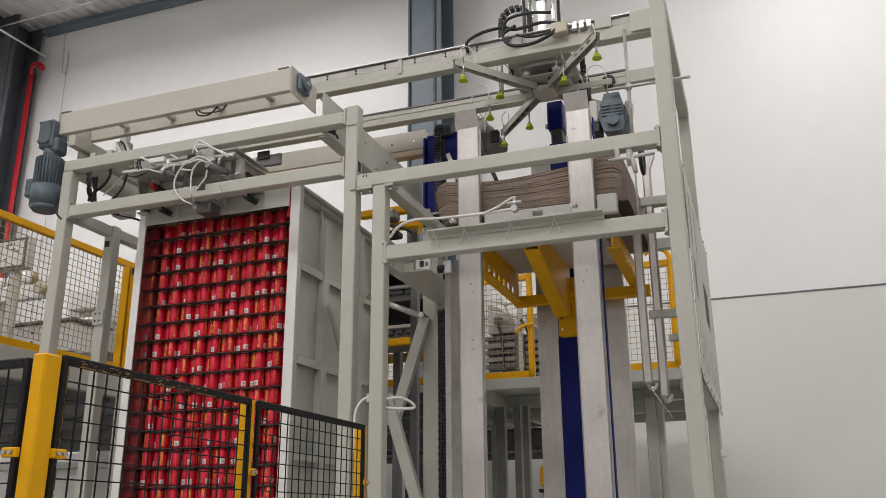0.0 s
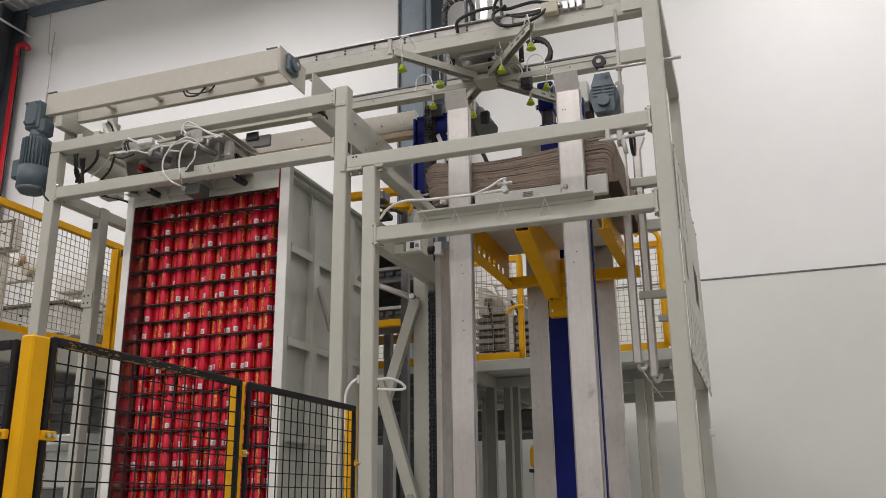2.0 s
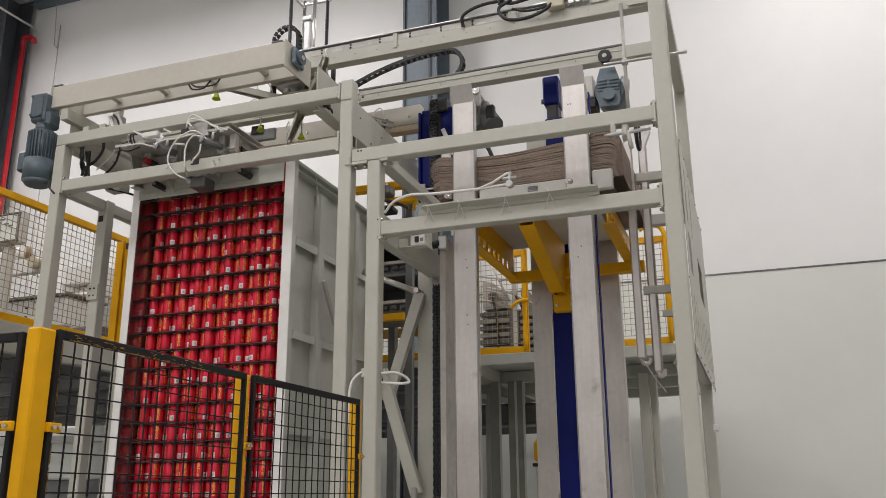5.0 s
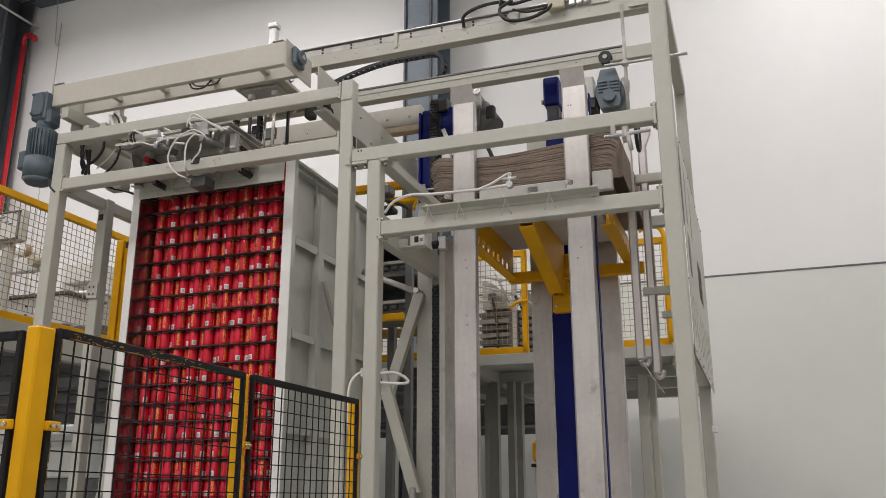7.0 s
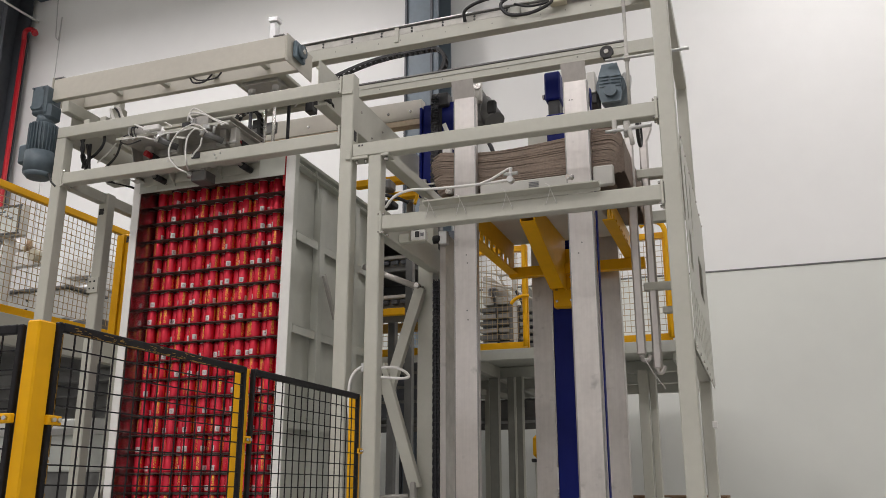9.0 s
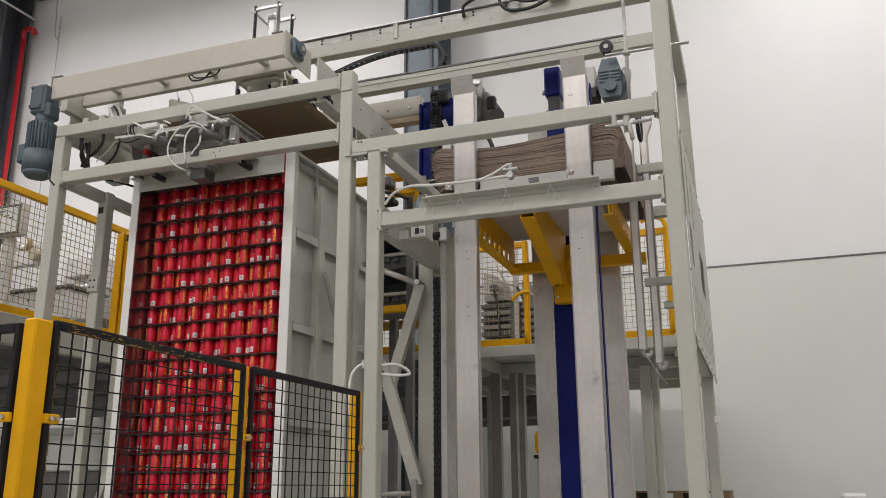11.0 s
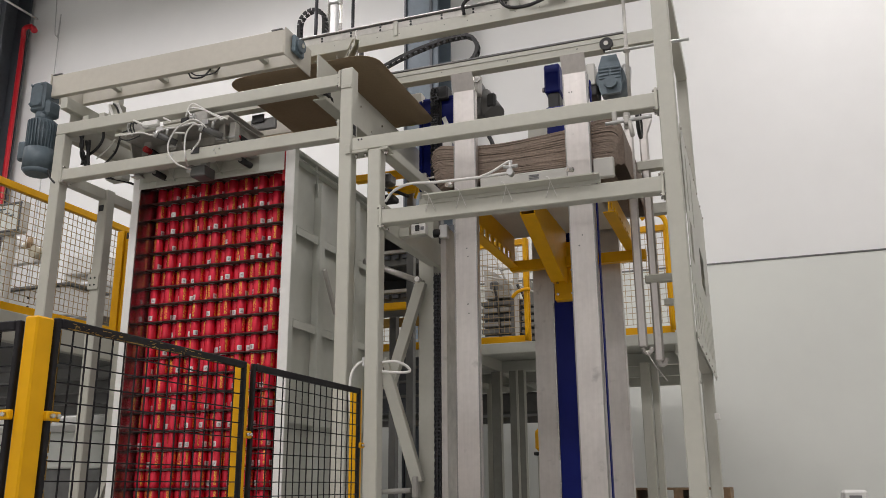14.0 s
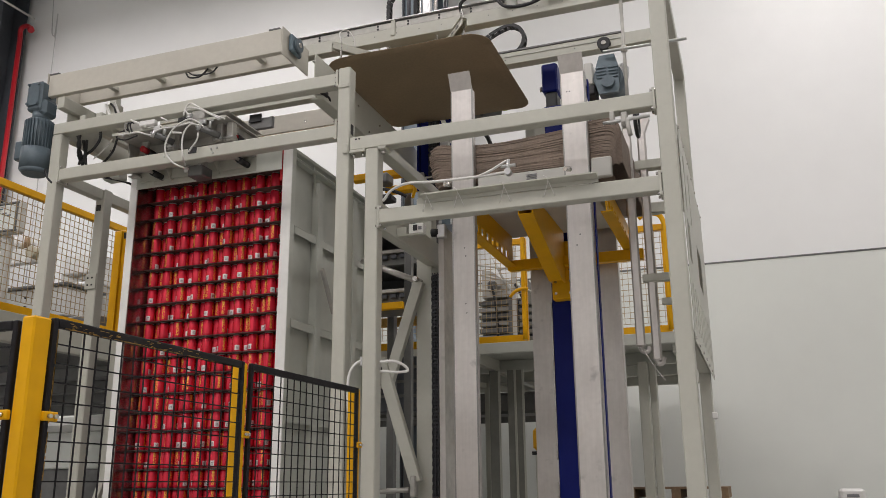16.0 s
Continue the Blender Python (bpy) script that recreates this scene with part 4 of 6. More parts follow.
    for i in range(3):
        x = -3.71 + i * 0.022
        part("hook", hose([(x, 4.26, 3.835), (x - 0.006, 4.24, 3.875), (x + 0.006, 4.23, 3.90), (x + 0.022, 4.24, 3.895)], 0.005), M_DARKSTEEL if i else M_ZINC, c)
    part("connector", box(-3.76, -3.72, 4.27, 4.31, 3.857, 3.885, 0.006), M_RUBBER, c)
    part("sensor_cable", hose([(-3.74, 4.29, 3.88), (-3.79, 4.28, 3.87), (-3.80, 4.27, 3.83), (-3.72, 4.26, 3.80), (-3.62, 4.25, 3.81)], 0.005), M_RUBBER, c)
    # drive block under the rear rail's end, and the sensor on the side beam
    s = thing("drive_block", "dark grey drive block under the rear rail", "drive block", (-3.4, 5.45, 4.35))
    part("carriage", box(-3.60, -3.37, 5.485, 5.515, 4.33, 4.43, 0.008), M_MACHDARK, s)
    part("end_stop", box(-3.58, -3.47, 5.47, 5.484, 4.39, 4.46, 0.008), M_RUBBER, s)
    set_back(s.children_recursive, FAR)
    t = thing("beam_sensor", "black sensor on the crane side beam", "sensor", (-2.37, 4.42, 3.98))
    part("head", box(-2.374, -2.344, 4.385, 4.46, 3.955, 3.995, 0.008), M_RUBBER, t)
    part("cable", hose([(-2.36, 4.46, 3.975), (-2.36, 4.50, 3.97), (-2.37, 4.53, 3.94)], 0.007), M_RUBBER, t)
    t = thing("drop_sensor", "black sensor on a white bracket under the beam", "sensor", (-3.98, 4.35, 4.0))
    part("bracket", bar((-4.0, 4.36, 4.14), (-3.93, 4.36, 4.0), 0.012, 0.02), M_WHITE, t)
    part("bracket", bar((-3.93, 4.36, 4.14), (-3.86, 4.37, 4.0), 0.010, 0.02), M_WHITE, t)
    part("sensor", rod((-4.02, 4.36, 4.0), (-4.02, 4.36, 4.05), 0.016), M_RUBBER, t)
    part("cable", hose([(-3.96, 4.36, 4.14), (-3.92, 4.35, 4.10), (-3.90, 4.36, 4.05), (-3.86, 4.40, 3.99)], 0.007), M_RUBBER, t)


# ---- crane rails ----
YR0, YR1, ZR = 4.78, 5.42, 4.60


def crane_rails():
    for y, name in ((YR0, "front"), (YR1, "rear")):
        r = thing("crane_rail", "light grey crane rail beam with dark belt groove on top", "crane rail", (-2.3, y, 4.4), "crane rails")
        if name == "front":
            part("beam", box(-4.40, -0.36, y, y + 0.075, 4.468, 4.556, 0.003), M_FRAME, r)
            part("guide_strip", box(-4.40, -0.36, y + 0.006, y + 0.06, 4.558, 4.606, 0.002), M_DULL, r, "grey guide strip with dark bolt holes")
            part("belt", box(-4.40, -0.36, y + 0.002, y + 0.05, 4.607, 4.613, 0.001), M_MACHDARK, r)
            part("top_lip", box(-4.40, -0.36, y - 0.010, y + 0.05, 4.614, 4.622, 0.001), M_ALU, r)
            part("end_cap", box(-0.50, -0.36, y - 0.020, y - 0.016, ZR - 0.12, ZR + 0.02, 0.002), M_FRAME, r)
            bolt_parts(M_RUBBER, r, [(-2.60 + i * 0.22, y + 0.006, ZR - 0.008 - 0.022 * k) for i in range(8) for k in (0, 1)], "y", 0.008, 0.004)
            bolt_parts(M_MACHDARK, r, [(-2.5 + i * 0.16, y, ZR - 0.085) for i in range(12)], "y", 0.004, 0.002)
            part("joint_clip", box(-2.06, -2.03, y - 0.008, y, ZR - 0.10, ZR + 0.012, 0.002), M_FRAME, r)
        else:
            part("beam", box(-4.40, -0.36, y, y + 0.06, ZR - 0.115, ZR - 0.022, 0.004), M_FRAME, r)
            part("belt", box(-4.38, -0.62, y - 0.004, y + 0.05, ZR - 0.020, ZR - 0.006, 0.002), M_MACHDARK, r, "dark toothed belt")
            part("web_line", box(-4.38, -0.62, y - 0.006, y, ZR - 0.060, ZR - 0.053, 0.001), M_PANEL, r)
            part("lower_flange", box(-4.38, -0.36, y - 0.02, y + 0.06, ZR - 0.125, ZR - 0.117, 0.002), M_FRAME, r)
            part("pulley", rod((-0.745, y - 0.03, ZR - 0.09), (-0.745, y + 0.03, ZR - 0.09), 0.046, None, 20), M_RUBBER, r, "black belt pulley")
            part("pulley_hub", rod((-0.745, y - 0.038, ZR - 0.09), (-0.745, y - 0.03, ZR - 0.09), 0.016, None, 14), M_DULL, r)
            bolt_parts(M_MACHDARK, r, [(-2.45 + i * 0.5, y, ZR - 0.08) for i in range(4)], "y", 0.005, 0.003)
        for x in (-4.33, -0.31):
            z0 = 4.118 if x < -1 else 4.38
            part("pedestal", box(x - 0.03, x + 0.03, y + 0.005, y + 0.06, z0, ZR - 0.157 if name == "front" else ZR - 0.127, 0.003), M_FRAME, r)
        set_back(r.children_recursive, FAR)
    # cable loom and box on the front rail
    c = thing("cable_loom", "black looping cables with a beige junction box", "cables", (-1.0, 4.75, 4.5))
    part("cable", hose([(-1.56, 4.77, 4.555), (-1.55, 4.74, 4.62), (-1.44, 4.73, 4.66), (-1.30, 4.73, 4.665), (-1.22, 4.74, 4.64), (-1.05, 4.75, 4.66), (-0.94, 4.77, 4.64)], 0.011), M_RUBBER, c)
    part("cable", hose([(-1.22, 4.73, 4.66), (-1.30, 4.71, 4.60), (-1.25, 4.70, 4.51), (-1.12, 4.70, 4.49), (-1.00, 4.71, 4.53), (-0.95, 4.74, 4.60)], 0.011), M_RUBBER, c)
    part("cable", hose([(-1.30, 4.72, 4.63), (-1.26, 4.70, 4.70), (-1.12, 4.70, 4.715), (-0.98, 4.72, 4.70)], 0.010), M_RUBBER, c)
    part("cable", hose([(-1.22, 4.74, 4.60), (-1.13, 4.73, 4.56), (-1.02, 4.73, 4.56), (-0.96, 4.75, 4.60)], 0.008), M_RUBBER, c)
    part("junction_box", box(-0.99, -0.885, 4.72, 4.775, 4.545, 4.625, 0.006), M_BEIGE, c)
    part("bracket", box(-1.255, -1.19, 4.765, 4.778, 4.53, 4.60, 0.002), M_PANEL, c)
    part("gland", rod((-0.89, 4.745, 4.60), (-0.865, 4.745, 4.60), 0.014), M_BARE, c)
    b = bmesh.new()
    for i in range(3):
        box(-0.86 + i * 0.045, -0.825 + i * 0.045, 4.745, 4.776, 4.565, 4.62, 0.004, b)
    part("valve_block", b, M_ALU, c)
    part("cover_plate", box(-0.72, -0.615, 4.768, 4.776, 4.55, 4.625, 0.004), M_FRAME, c)
    set_back(c.children_recursive, FAR)
    # thin rods crossing the right-hand post
    r = thing("guide_rod_stand", "thin steel guide rods on a clamp cross", "rod stand", (-0.5, 5.1, 4.3))
    part("cross_rod", rod((-0.69, 4.935, 4.202), (-0.185, 4.935, 4.198), 0.010), M_ZINC, r)
    part("upright_rod", rod((-0.562, 4.955, 3.80), (-0.562, 4.955, 4.62), 0.011), M_DULL, r)
    part("clamp_block", box(-0.582, -0.542, 4.925, 4.975, 4.185, 4.225, 0.010), M_DULL, r)


# ---- travelling suction crane ----
HX = -1.13
HEAD_Z = 4.375
YH = 5.12


def link_bmesh(long, wide, high, m=None):
    """One open link of a cable chain: two side plates and two cross bars."""
    b = bmesh.new()
    for k in (-1, 1):
        box(-long * 0.56, long * 0.56, k * wide - 0.003, k * wide + 0.003, -high, high, 0.002, b, m)
        box(-long * 0.20, long * 0.20, -wide + 0.0035, wide - 0.0035, k * high - 0.003 - 0.003 * k, k * high + 0.003 - 0.003 * k, 0, b, m)
    return b


def crane():
    t = thing("crane_trolley", "grey crane trolley with silver lifting cylinder", "crane trolley", (HX, YH, 4.55))
    part("plate", box(HX - 0.20, HX + 0.22, YR0 + 0.10, YR1 - 0.02, 4.50, 4.53, 0.004), M_FRAME, t)
    part("cross_plate", box(HX - 0.14, HX + 0.16, YR0 + 0.16, YR1 - 0.08, 4.47, 4.498, 0.004), M_ALU, t)
    for dy in (YR0 + 0.075, YR1 - 0.018):
        part("bearing_rail", box(HX - 0.18, HX + 0.2, dy, dy + 0.015, 4.47, 4.60, 0.003), M_FRAME, t)
    for dx in (-0.10, 0.10):
        for dy in (-0.10, 0.10):
            part("rod_bush", rod((HX + dx, YH + dy, 4.43), (HX + dx, YH + dy, 4.56), 0.028, None, 14), M_ALU, t)
    cy = part("lift_cylinder", box(HX - 0.030, HX + 0.030, YH - 0.03, YH + 0.03, 4.54, 5.06, 0.01), M_ALU, t, "ribbed silver lifting cylinder")
    part("cylinder_head", box(HX - 0.038, HX + 0.038, YH - 0.038, YH + 0.038, 5.061, 5.10, 0.006), M_ALU, cy)
    part("drive_block", box(HX + 0.20, HX + 0.27, YH + 0.16, YH + 0.24, 4.36, 4.50, 0.008), M_RUBBER, t, "black cable entry block")
    part("hose_loop", hose([(HX + 0.18, YH - 0.02, 4.46), (HX + 0.24, YH - 0.03, 4.42), (HX + 0.26, YH - 0.03, 4.36), (HX + 0.22, YH - 0.02, 4.32)], 0.005), M_WHITEHOSE, t)

    h = thing("suction_head", "grey four-armed suction head with lime green cups", "suction head", (HX, YH, HEAD_Z))
    part("hub_plate", box(HX - 0.18, HX + 0.17, YH - 0.16, YH + 0.16, HEAD_Z + 0.030, HEAD_Z + 0.040, 0.003), M_FRAME, h)
    part("hub_collar", box(HX - 0.07, HX + 0.07, YH - 0.07, YH + 0.07, HEAD_Z - 0.03, HEAD_Z + 0.009, 0.004), M_FRAME, h)
    for dx in (-0.10, 0.10):
        for dy in (-0.10, 0.10):
            part("guide_rod", rod((HX + dx, YH + dy, HEAD_Z + 0.02), (HX + dx, YH + dy, 5.32), 0.013, None, 12), M_DARKSTEEL if dx * dy > 0 else M_BARE, h)
    for dx, dy, top, r in [(0.06, -0.1, 0.26, 0.016), (0.013, 0.1, 0.26, 0.014), (0.282, -0.12, 0.26, 0.017), (-0.2, -0.12, 0.26, 0.018)]:
        part("stem_sleeve", rod((HX + dx, YH + dy, HEAD_Z + 0.02), (HX + dx, YH + dy, HEAD_Z + top), r, None, 12), M_RUBBER, h, "black damper sleeve")
        part("sleeve_foot", bar((HX + dx * 0.5, YH + dy * 0.5, HEAD_Z + 0.026), (HX + dx * 1.05, YH + dy * 1.05, HEAD_Z + 0.026), 0.03, 0.008), M_FRAME, h)
    for dy in (-0.10, 0.10):
        part("top_bar", bar((HX - 0.13, YH + dy, 5.29), (HX + 0.13, YH + dy, 5.29), 0.02, 0.025), M_ALU, h)
    part("top_bar", bar((HX - 0.10, YH - 0.12, 5.265), (HX - 0.10, YH + 0.12, 5.265), 0.02, 0.02), M_ALU, h)
    for sx in (-1, 1):
        for sy in (-1, 1):
            a = Vector((HX + sx * 0.06, YH + sy * 0.06, HEAD_Z))
            e = Vector((HX + sx * 0.455, YH + sy * 0.56, HEAD_Z))
            d = (e - a).normalized()
            s = Vector((-d.y, d.x, 0))
            arm = part("arm", bar(a + s * 0.028, e + s * 0.020, 0.006, 0.05), M_FRAME, h)
            part("arm_flange", bar(a - s * 0.028, e - s * 0.012, 0.006, 0.05), M_FRAME, arm)
            part("arm_web", bar(a + Vector((0, 0, 0.024)), e + Vector((0, 0, 0.024)), 0.05, 0.005), M_FRAME, arm)
            for k in range(5):
                q = a + (e - a) * (0.35 + 0.13 * k) - s * 0.0165
                part("slot", bar(q - d * 0.018, q + d * 0.018, 0.011, 0.012, None, 0), M_MACHDARK, arm)
            for fr in (0.91, 0.40):
                c0 = a + (e - a) * fr + s * (0.02 if fr > 0.9 else -0.04)
                st = part("cup_stem", rod(c0 + Vector((0, 0, -0.10)), c0 + Vector((0, 0, 0.045)), 0.006, None, 8), M_BARE, arm)
                part("stem_nut", rod(c0 + Vector((0, 0, -0.092)), c0 + Vector((0, 0, -0.075)), 0.011, None, 6), M_BARE, st)
                b = rod(c0 + Vector((0, 0, -0.100)), c0 + Vector((0, 0, -0.086)), 0.016, None, 16)
                rod(c0 + Vector((0, 0, -0.110)), c0 + Vector((0, 0, -0.099)), 0.026, b, 16, 0.018)
                rod(c0 + Vector((0, 0, -0.122)), c0 + Vector((0, 0, -0.109)), 0.030, b, 16, 0.023)
                part("suction_cup", b, M_CUP, arm, "lime green bellows suction cup")
                if fr < 0.9:
                    part("bracket", bar(c0 + Vector((0, 0, 0.02)), c0 + s * 0.05 + Vector((0, 0, 0.02)), 0.02, 0.006), M_FRAME, arm)
                part("air_hose", hose([c0 + Vector((0, 0, 0.04)), c0 + Vector((-0.01, -0.01, 0.10)), c0 - d * 0.04 + Vector((0, 0, 0.135)), c0 - d * 0.09 + Vector((0, 0, 0.09)), c0 - d * 0.10 + Vector((0, 0, 0.03))], 0.004), M_WHITEHOSE, arm, "thin white air hose")
    # short side arms, each with one cup at its end
    for sx in (-1, 1):
        a, e = Vector((HX + sx * 0.07, YH + 0.03, HEAD_Z)), Vector((HX + sx * 0.44, YH + 0.03, HEAD_Z))
        arm = part("side_arm", bar(a, e, 0.006, 0.042), M_FRAME, h)
        part("arm_web", bar(a + Vector((0, 0.022, 0.020)), e + Vector((0, 0.022, 0.020)), 0.036, 0.005), M_FRAME, arm)
        c0 = e + Vector((-sx * 0.035, 0.02, 0))
        part("cup_stem", rod(c0 + Vector((0, 0, -0.10)), c0 + Vector((0, 0, 0.045)), 0.006, None, 8), M_BARE, arm)
        b = rod(c0 + Vector((0, 0, -0.100)), c0 + Vector((0, 0, -0.086)), 0.016, None, 16)
        rod(c0 + Vector((0, 0, -0.110)), c0 + Vector((0, 0, -0.099)), 0.026, b, 16, 0.018)
        rod(c0 + Vector((0, 0, -0.122)), c0 + Vector((0, 0, -0.109)), 0.030, b, 16, 0.023)
        part("suction_cup", b, M_CUP, arm, "lime green bellows suction cup")
        part("air_hose", hose([c0 + Vector((0, 0, 0.04)), c0 + Vector((-0.02, 0, 0.12)), c0 + Vector((-0.07, 0, 0.15)), c0 + Vector((-0.12, 0, 0.12)), c0 + Vector((-0.13, 0, 0.02))], 0.004), M_WHITEHOSE, arm, "thin white air hose")
    # upright cable chain that rises with the head
    pts = [(HX - 0.30, 4.40), (HX - 0.30, 4.96)] + [(HX - 0.195 - 0.105 * math.cos(math.pi * k / 8), 4.96 + 0.105 * math.sin(math.pi * k / 8)) for k in range(1, 8)] + [(HX - 0.09, 4.96), (HX - 0.09, 4.80)]
    line = []
    for (x0, z0), (x1, z1) in zip(pts, pts[1:]):
        n = max(1, round(math.hypot(x1 - x0, z1 - z0) / 0.035))
        for k in range(n):
            line.append(((x0 + (x1 - x0) * (k + 0.5) / n, z0 + (z1 - z0) * (k + 0.5) / n), math.atan2(z1 - z0, x1 - x0)))
    for (x, z), ang in line:
        if z < 4.80 and x < HX - 0.2:
            continue
        part("chain_link", link_bmesh(0.031, 0.022, 0.014, Matrix.Translation((x, YH + 0.02, z)) @ Matrix.Rotation(-ang, 4, "Y")), M_RUBBER, h)
    for x in (HX - 0.302, HX - 0.088):
        part("chain_plate", box(x - 0.004, x + 0.004, YH, YH + 0.04, 4.395, 4.80, 0.001), M_MACHDARK, h)

    set_back(t.children_recursive + h.children_recursive, FAR)
    s = thing("lifted_sheet", "grey-brown card tier sheet with rounded corners", "tier sheet", (STACK_X, 5.265, STACK_TOP + 0.008))
    cx, cy_, hw, hy, rad = STACK_X, 5.262, 0.568, 0.596, 0.12
    bm = bmesh.new()
    outline = []
    for qx, qy, a0 in ((1, 1, 0), (-1, 1, 90), (-1, -1, 180), (1, -1, 270)):
        for k in range(7):
            a = radians(a0 + 15 * k)
            outline.append((cx + qx * (hw - rad) + rad * math.cos(a), cy_ + qy * (hy - rad) + rad * math.sin(a)))
    vs = [bm.verts.new((x, y, STACK_TOP + 0.008)) for x, y in outline]
    f = bm.faces.new(vs)
    for axis, lo, hi in ((Vector((1, 0, 0)), cx - hw, cx + hw), (Vector((0, 1, 0)), cy_ - hy, cy_ + hy)):
        for k in range(1, 14):
            c = lo + (hi - lo) * k / 14
            bmesh.ops.bisect_plane(bm, geom=bm.verts[:] + bm.edges[:] + bm.faces[:], plane_co=axis * c, plane_no=axis)
    for v in bm.verts:
        u, w = (v.co.x - cx) / hw, (v.co.y - cy_) / hy
        v.co.z += -0.014 * max(0, abs(u) - 0.55) ** 2 / 0.2 - 0.008 * max(0, abs(w) - 0.6) ** 2 / 0.16 + 0.004 * math.sin(5 * u + 1) * math.cos(4 * w)
    shell(bm, (0, 0, 0.0022))
    for f in bm.faces:
        f.smooth = len(f.verts) <= 4 and abs(f.normal.z) > 0.8
    part("card", bm, M_CARTON, s)
    return t, h, s


STACK_X = -3.262


# ---- sheet magazine ----
def magazine():
    for x0, x1 in ((-1.582, -1.445), (-0.902, -0.760)):
        g = thing("guide_column", "brushed stainless guide column with bent-back top", "guide column", ((x0 + x1) / 2, 4.58, 0), "sheet guide columns")
        b = prism([(4.600, 0.0), (4.606, 0.0), (4.606, 3.93), (4.556, 4.03), (4.550, 4.027), (4.600, 3.928)], "x", x0, x1)
        part("face", b, M_STEEL, g)
        for x in (x0, x1 - 0.006):
            part("flange", box(x, x + 0.006, 4.607, 4.650, 0, 3.93, 0.001), M_STEEL, g)
            # rounded edge in darker grey, drawing the shadow line along the column
            part("edge_roll", rod((x + 0.003, 4.6025, 0), (x + 0.003, 4.6025, 3.925), 0.0045, None, 10), M_CONVEYOR, g)
        xm = (x0 + x1) / 2
        if x0 > -1.2:
            part("edge_strip", box(x1 + 0.002, x1 + 0.009, 4.66, 4.70, 0, 3.9, 0.001), M_BLUE, g, "narrow navy edge strip")
        # small dark discs, added in place of smudges on the column face
        bolt_parts(M_MACHDARK, g, [(xm + dx, 4.601, z) for dx, z in (((0.012, 2.88), (0.005, 2.93), (0.013, 2.545), (0.008, 2.60)) if x0 < -1.2 else ((-0.035, 3.81), (-0.02, 3.81), (0.0, 2.94), (-0.02, 2.88)))], "y", 0.005, 0.002)
    for x0, x1, z1 in ((-1.395, -1.235, 4.0), (-0.95, -0.79, 4.0)):
        g = thing("guide_column", "brushed stainless rear guide column", "guide column", ((x0 + x1) / 2, 5.66, 0), "sheet guide columns")
        part("face", box(x0, x1, 5.72, 5.726, 0, z1, 0.001), M_STEEL, g)
        for x in (x0, x1 - 0.006):
            part("flange", box(x, x + 0.006, 5.727, 5.80, 0, z1, 0.001), M_STEEL, g)
    # side guides: an angle on one side, two tubes with hooked ends on the other
    g = thing("side_guide", "upright steel angle guide beside the sheet stack", "side guide", (-1.84, 5.15, 0))
    part("leg", box(-1.866, -1.828, 5.14, 5.147, 0, 3.25, 0.001), M_STEEL, g)
    part("leg", box(-1.834, -1.828, 5.148, 5.33, 0, 3.25, 0.001), M_DULL, g)
    part("roller_holder", box(-1.86, -1.80, 5.09, 5.135, 3.16, 3.25, 0.006), M_ALU, g)
    part("roller", rod((-1.90, 5.11, 3.20), (-1.85, 5.11, 3.20), 0.028), M_RUBBER, g)
    g = thing("side_guide", "hanging steel guide tubes with hooked lower ends", "side guide", (-0.54, 5.1, 3.0))
    part("guide_tube", box(-0.618, -0.566, 5.02, 5.05, 2.36, 3.72, 0.008), M_STEEL, g)
    part("guide_tube", box(-0.535, -0.483, 5.06, 5.10, 2.28, 3.70, 0.010), M_STEEL, g)
    part("hook", hose([(-0.595, 5.03, 2.36), (-0.585, 5.05, 2.335), (-0.557, 5.055, 2.335), (-0.545, 5.055, 2.36)], 0.014), M_STEEL, g)
    part("hook", hose([(-0.515, 5.08, 2.29), (-0.505, 5.09, 2.265), (-0.485, 5.09, 2.27), (-0.475, 5.09, 2.30)], 0.016), M_STEEL, g)
    part("cross_bar", box(-0.56, -0.342, 5.051, 5.09, 2.74, 2.79, 0.006), M_FRAME, g)
    part("cross_bar", box(-0.46, -0.342, 5.05, 5.09, 2.60, 2.64, 0.006), M_FRAME, g)
    part("cross_bar", box(-0.56, -0.342, 5.05, 5.11, 3.44, 3.50, 0.006), M_FRAME, g)
    part("guide_tip", bar((-0.51, 5.08, 3.69), (-0.475, 5.08, 3.78), 0.04, 0.05), M_STEEL, g)
    part("strap", hose([(-0.58, 5.03, 2.34), (-0.53, 5.02, 2.25), (-0.47, 5.01, 2.16)], 0.004), M_STEEL, g)
    c = thing("rod_clamp", "small steel clamp cross with short rods under the beam", "rod clamp", (-0.58, 4.30, 3.45))
    part("cross_rod", rod((-0.615, 4.24, 3.424), (-0.375, 4.24, 3.433), 0.010), M_ZINC, c)
    part("block", box(-0.525, -0.490, 4.26, 4.30, 3.40, 3.487, 0.006), M_DULL, c)
    part("block", box(-0.520, -0.490, 4.225, 4.258, 3.405, 3.455, 0.008), M_DULL, c)
    part("spindle", rod((-0.478, 4.235, 3.335), (-0.490, 4.235, 3.42), 0.012), M_DULL, c)
    part("hanger", box(-0.58, -0.556, 4.235, 4.27, 3.42, 3.487, 0.004), M_DULL, c)
    part("wheel", hose([(-0.478, 4.585 + 0.08 * math.cos(math.pi * k / 8), 3.55 + 0.08 * math.sin(math.pi * k / 8)) for k in range(17)], 0.011), M_RUBBER, c)
    part("wheel_spoke", bar((-0.478, 4.585, 3.465), (-0.478, 4.585, 3.635), 0.012, 0.012), M_DULL, c)

    # the pile of card sheets, sagging between its guides
    rng = random.Random(7)
    n = 34
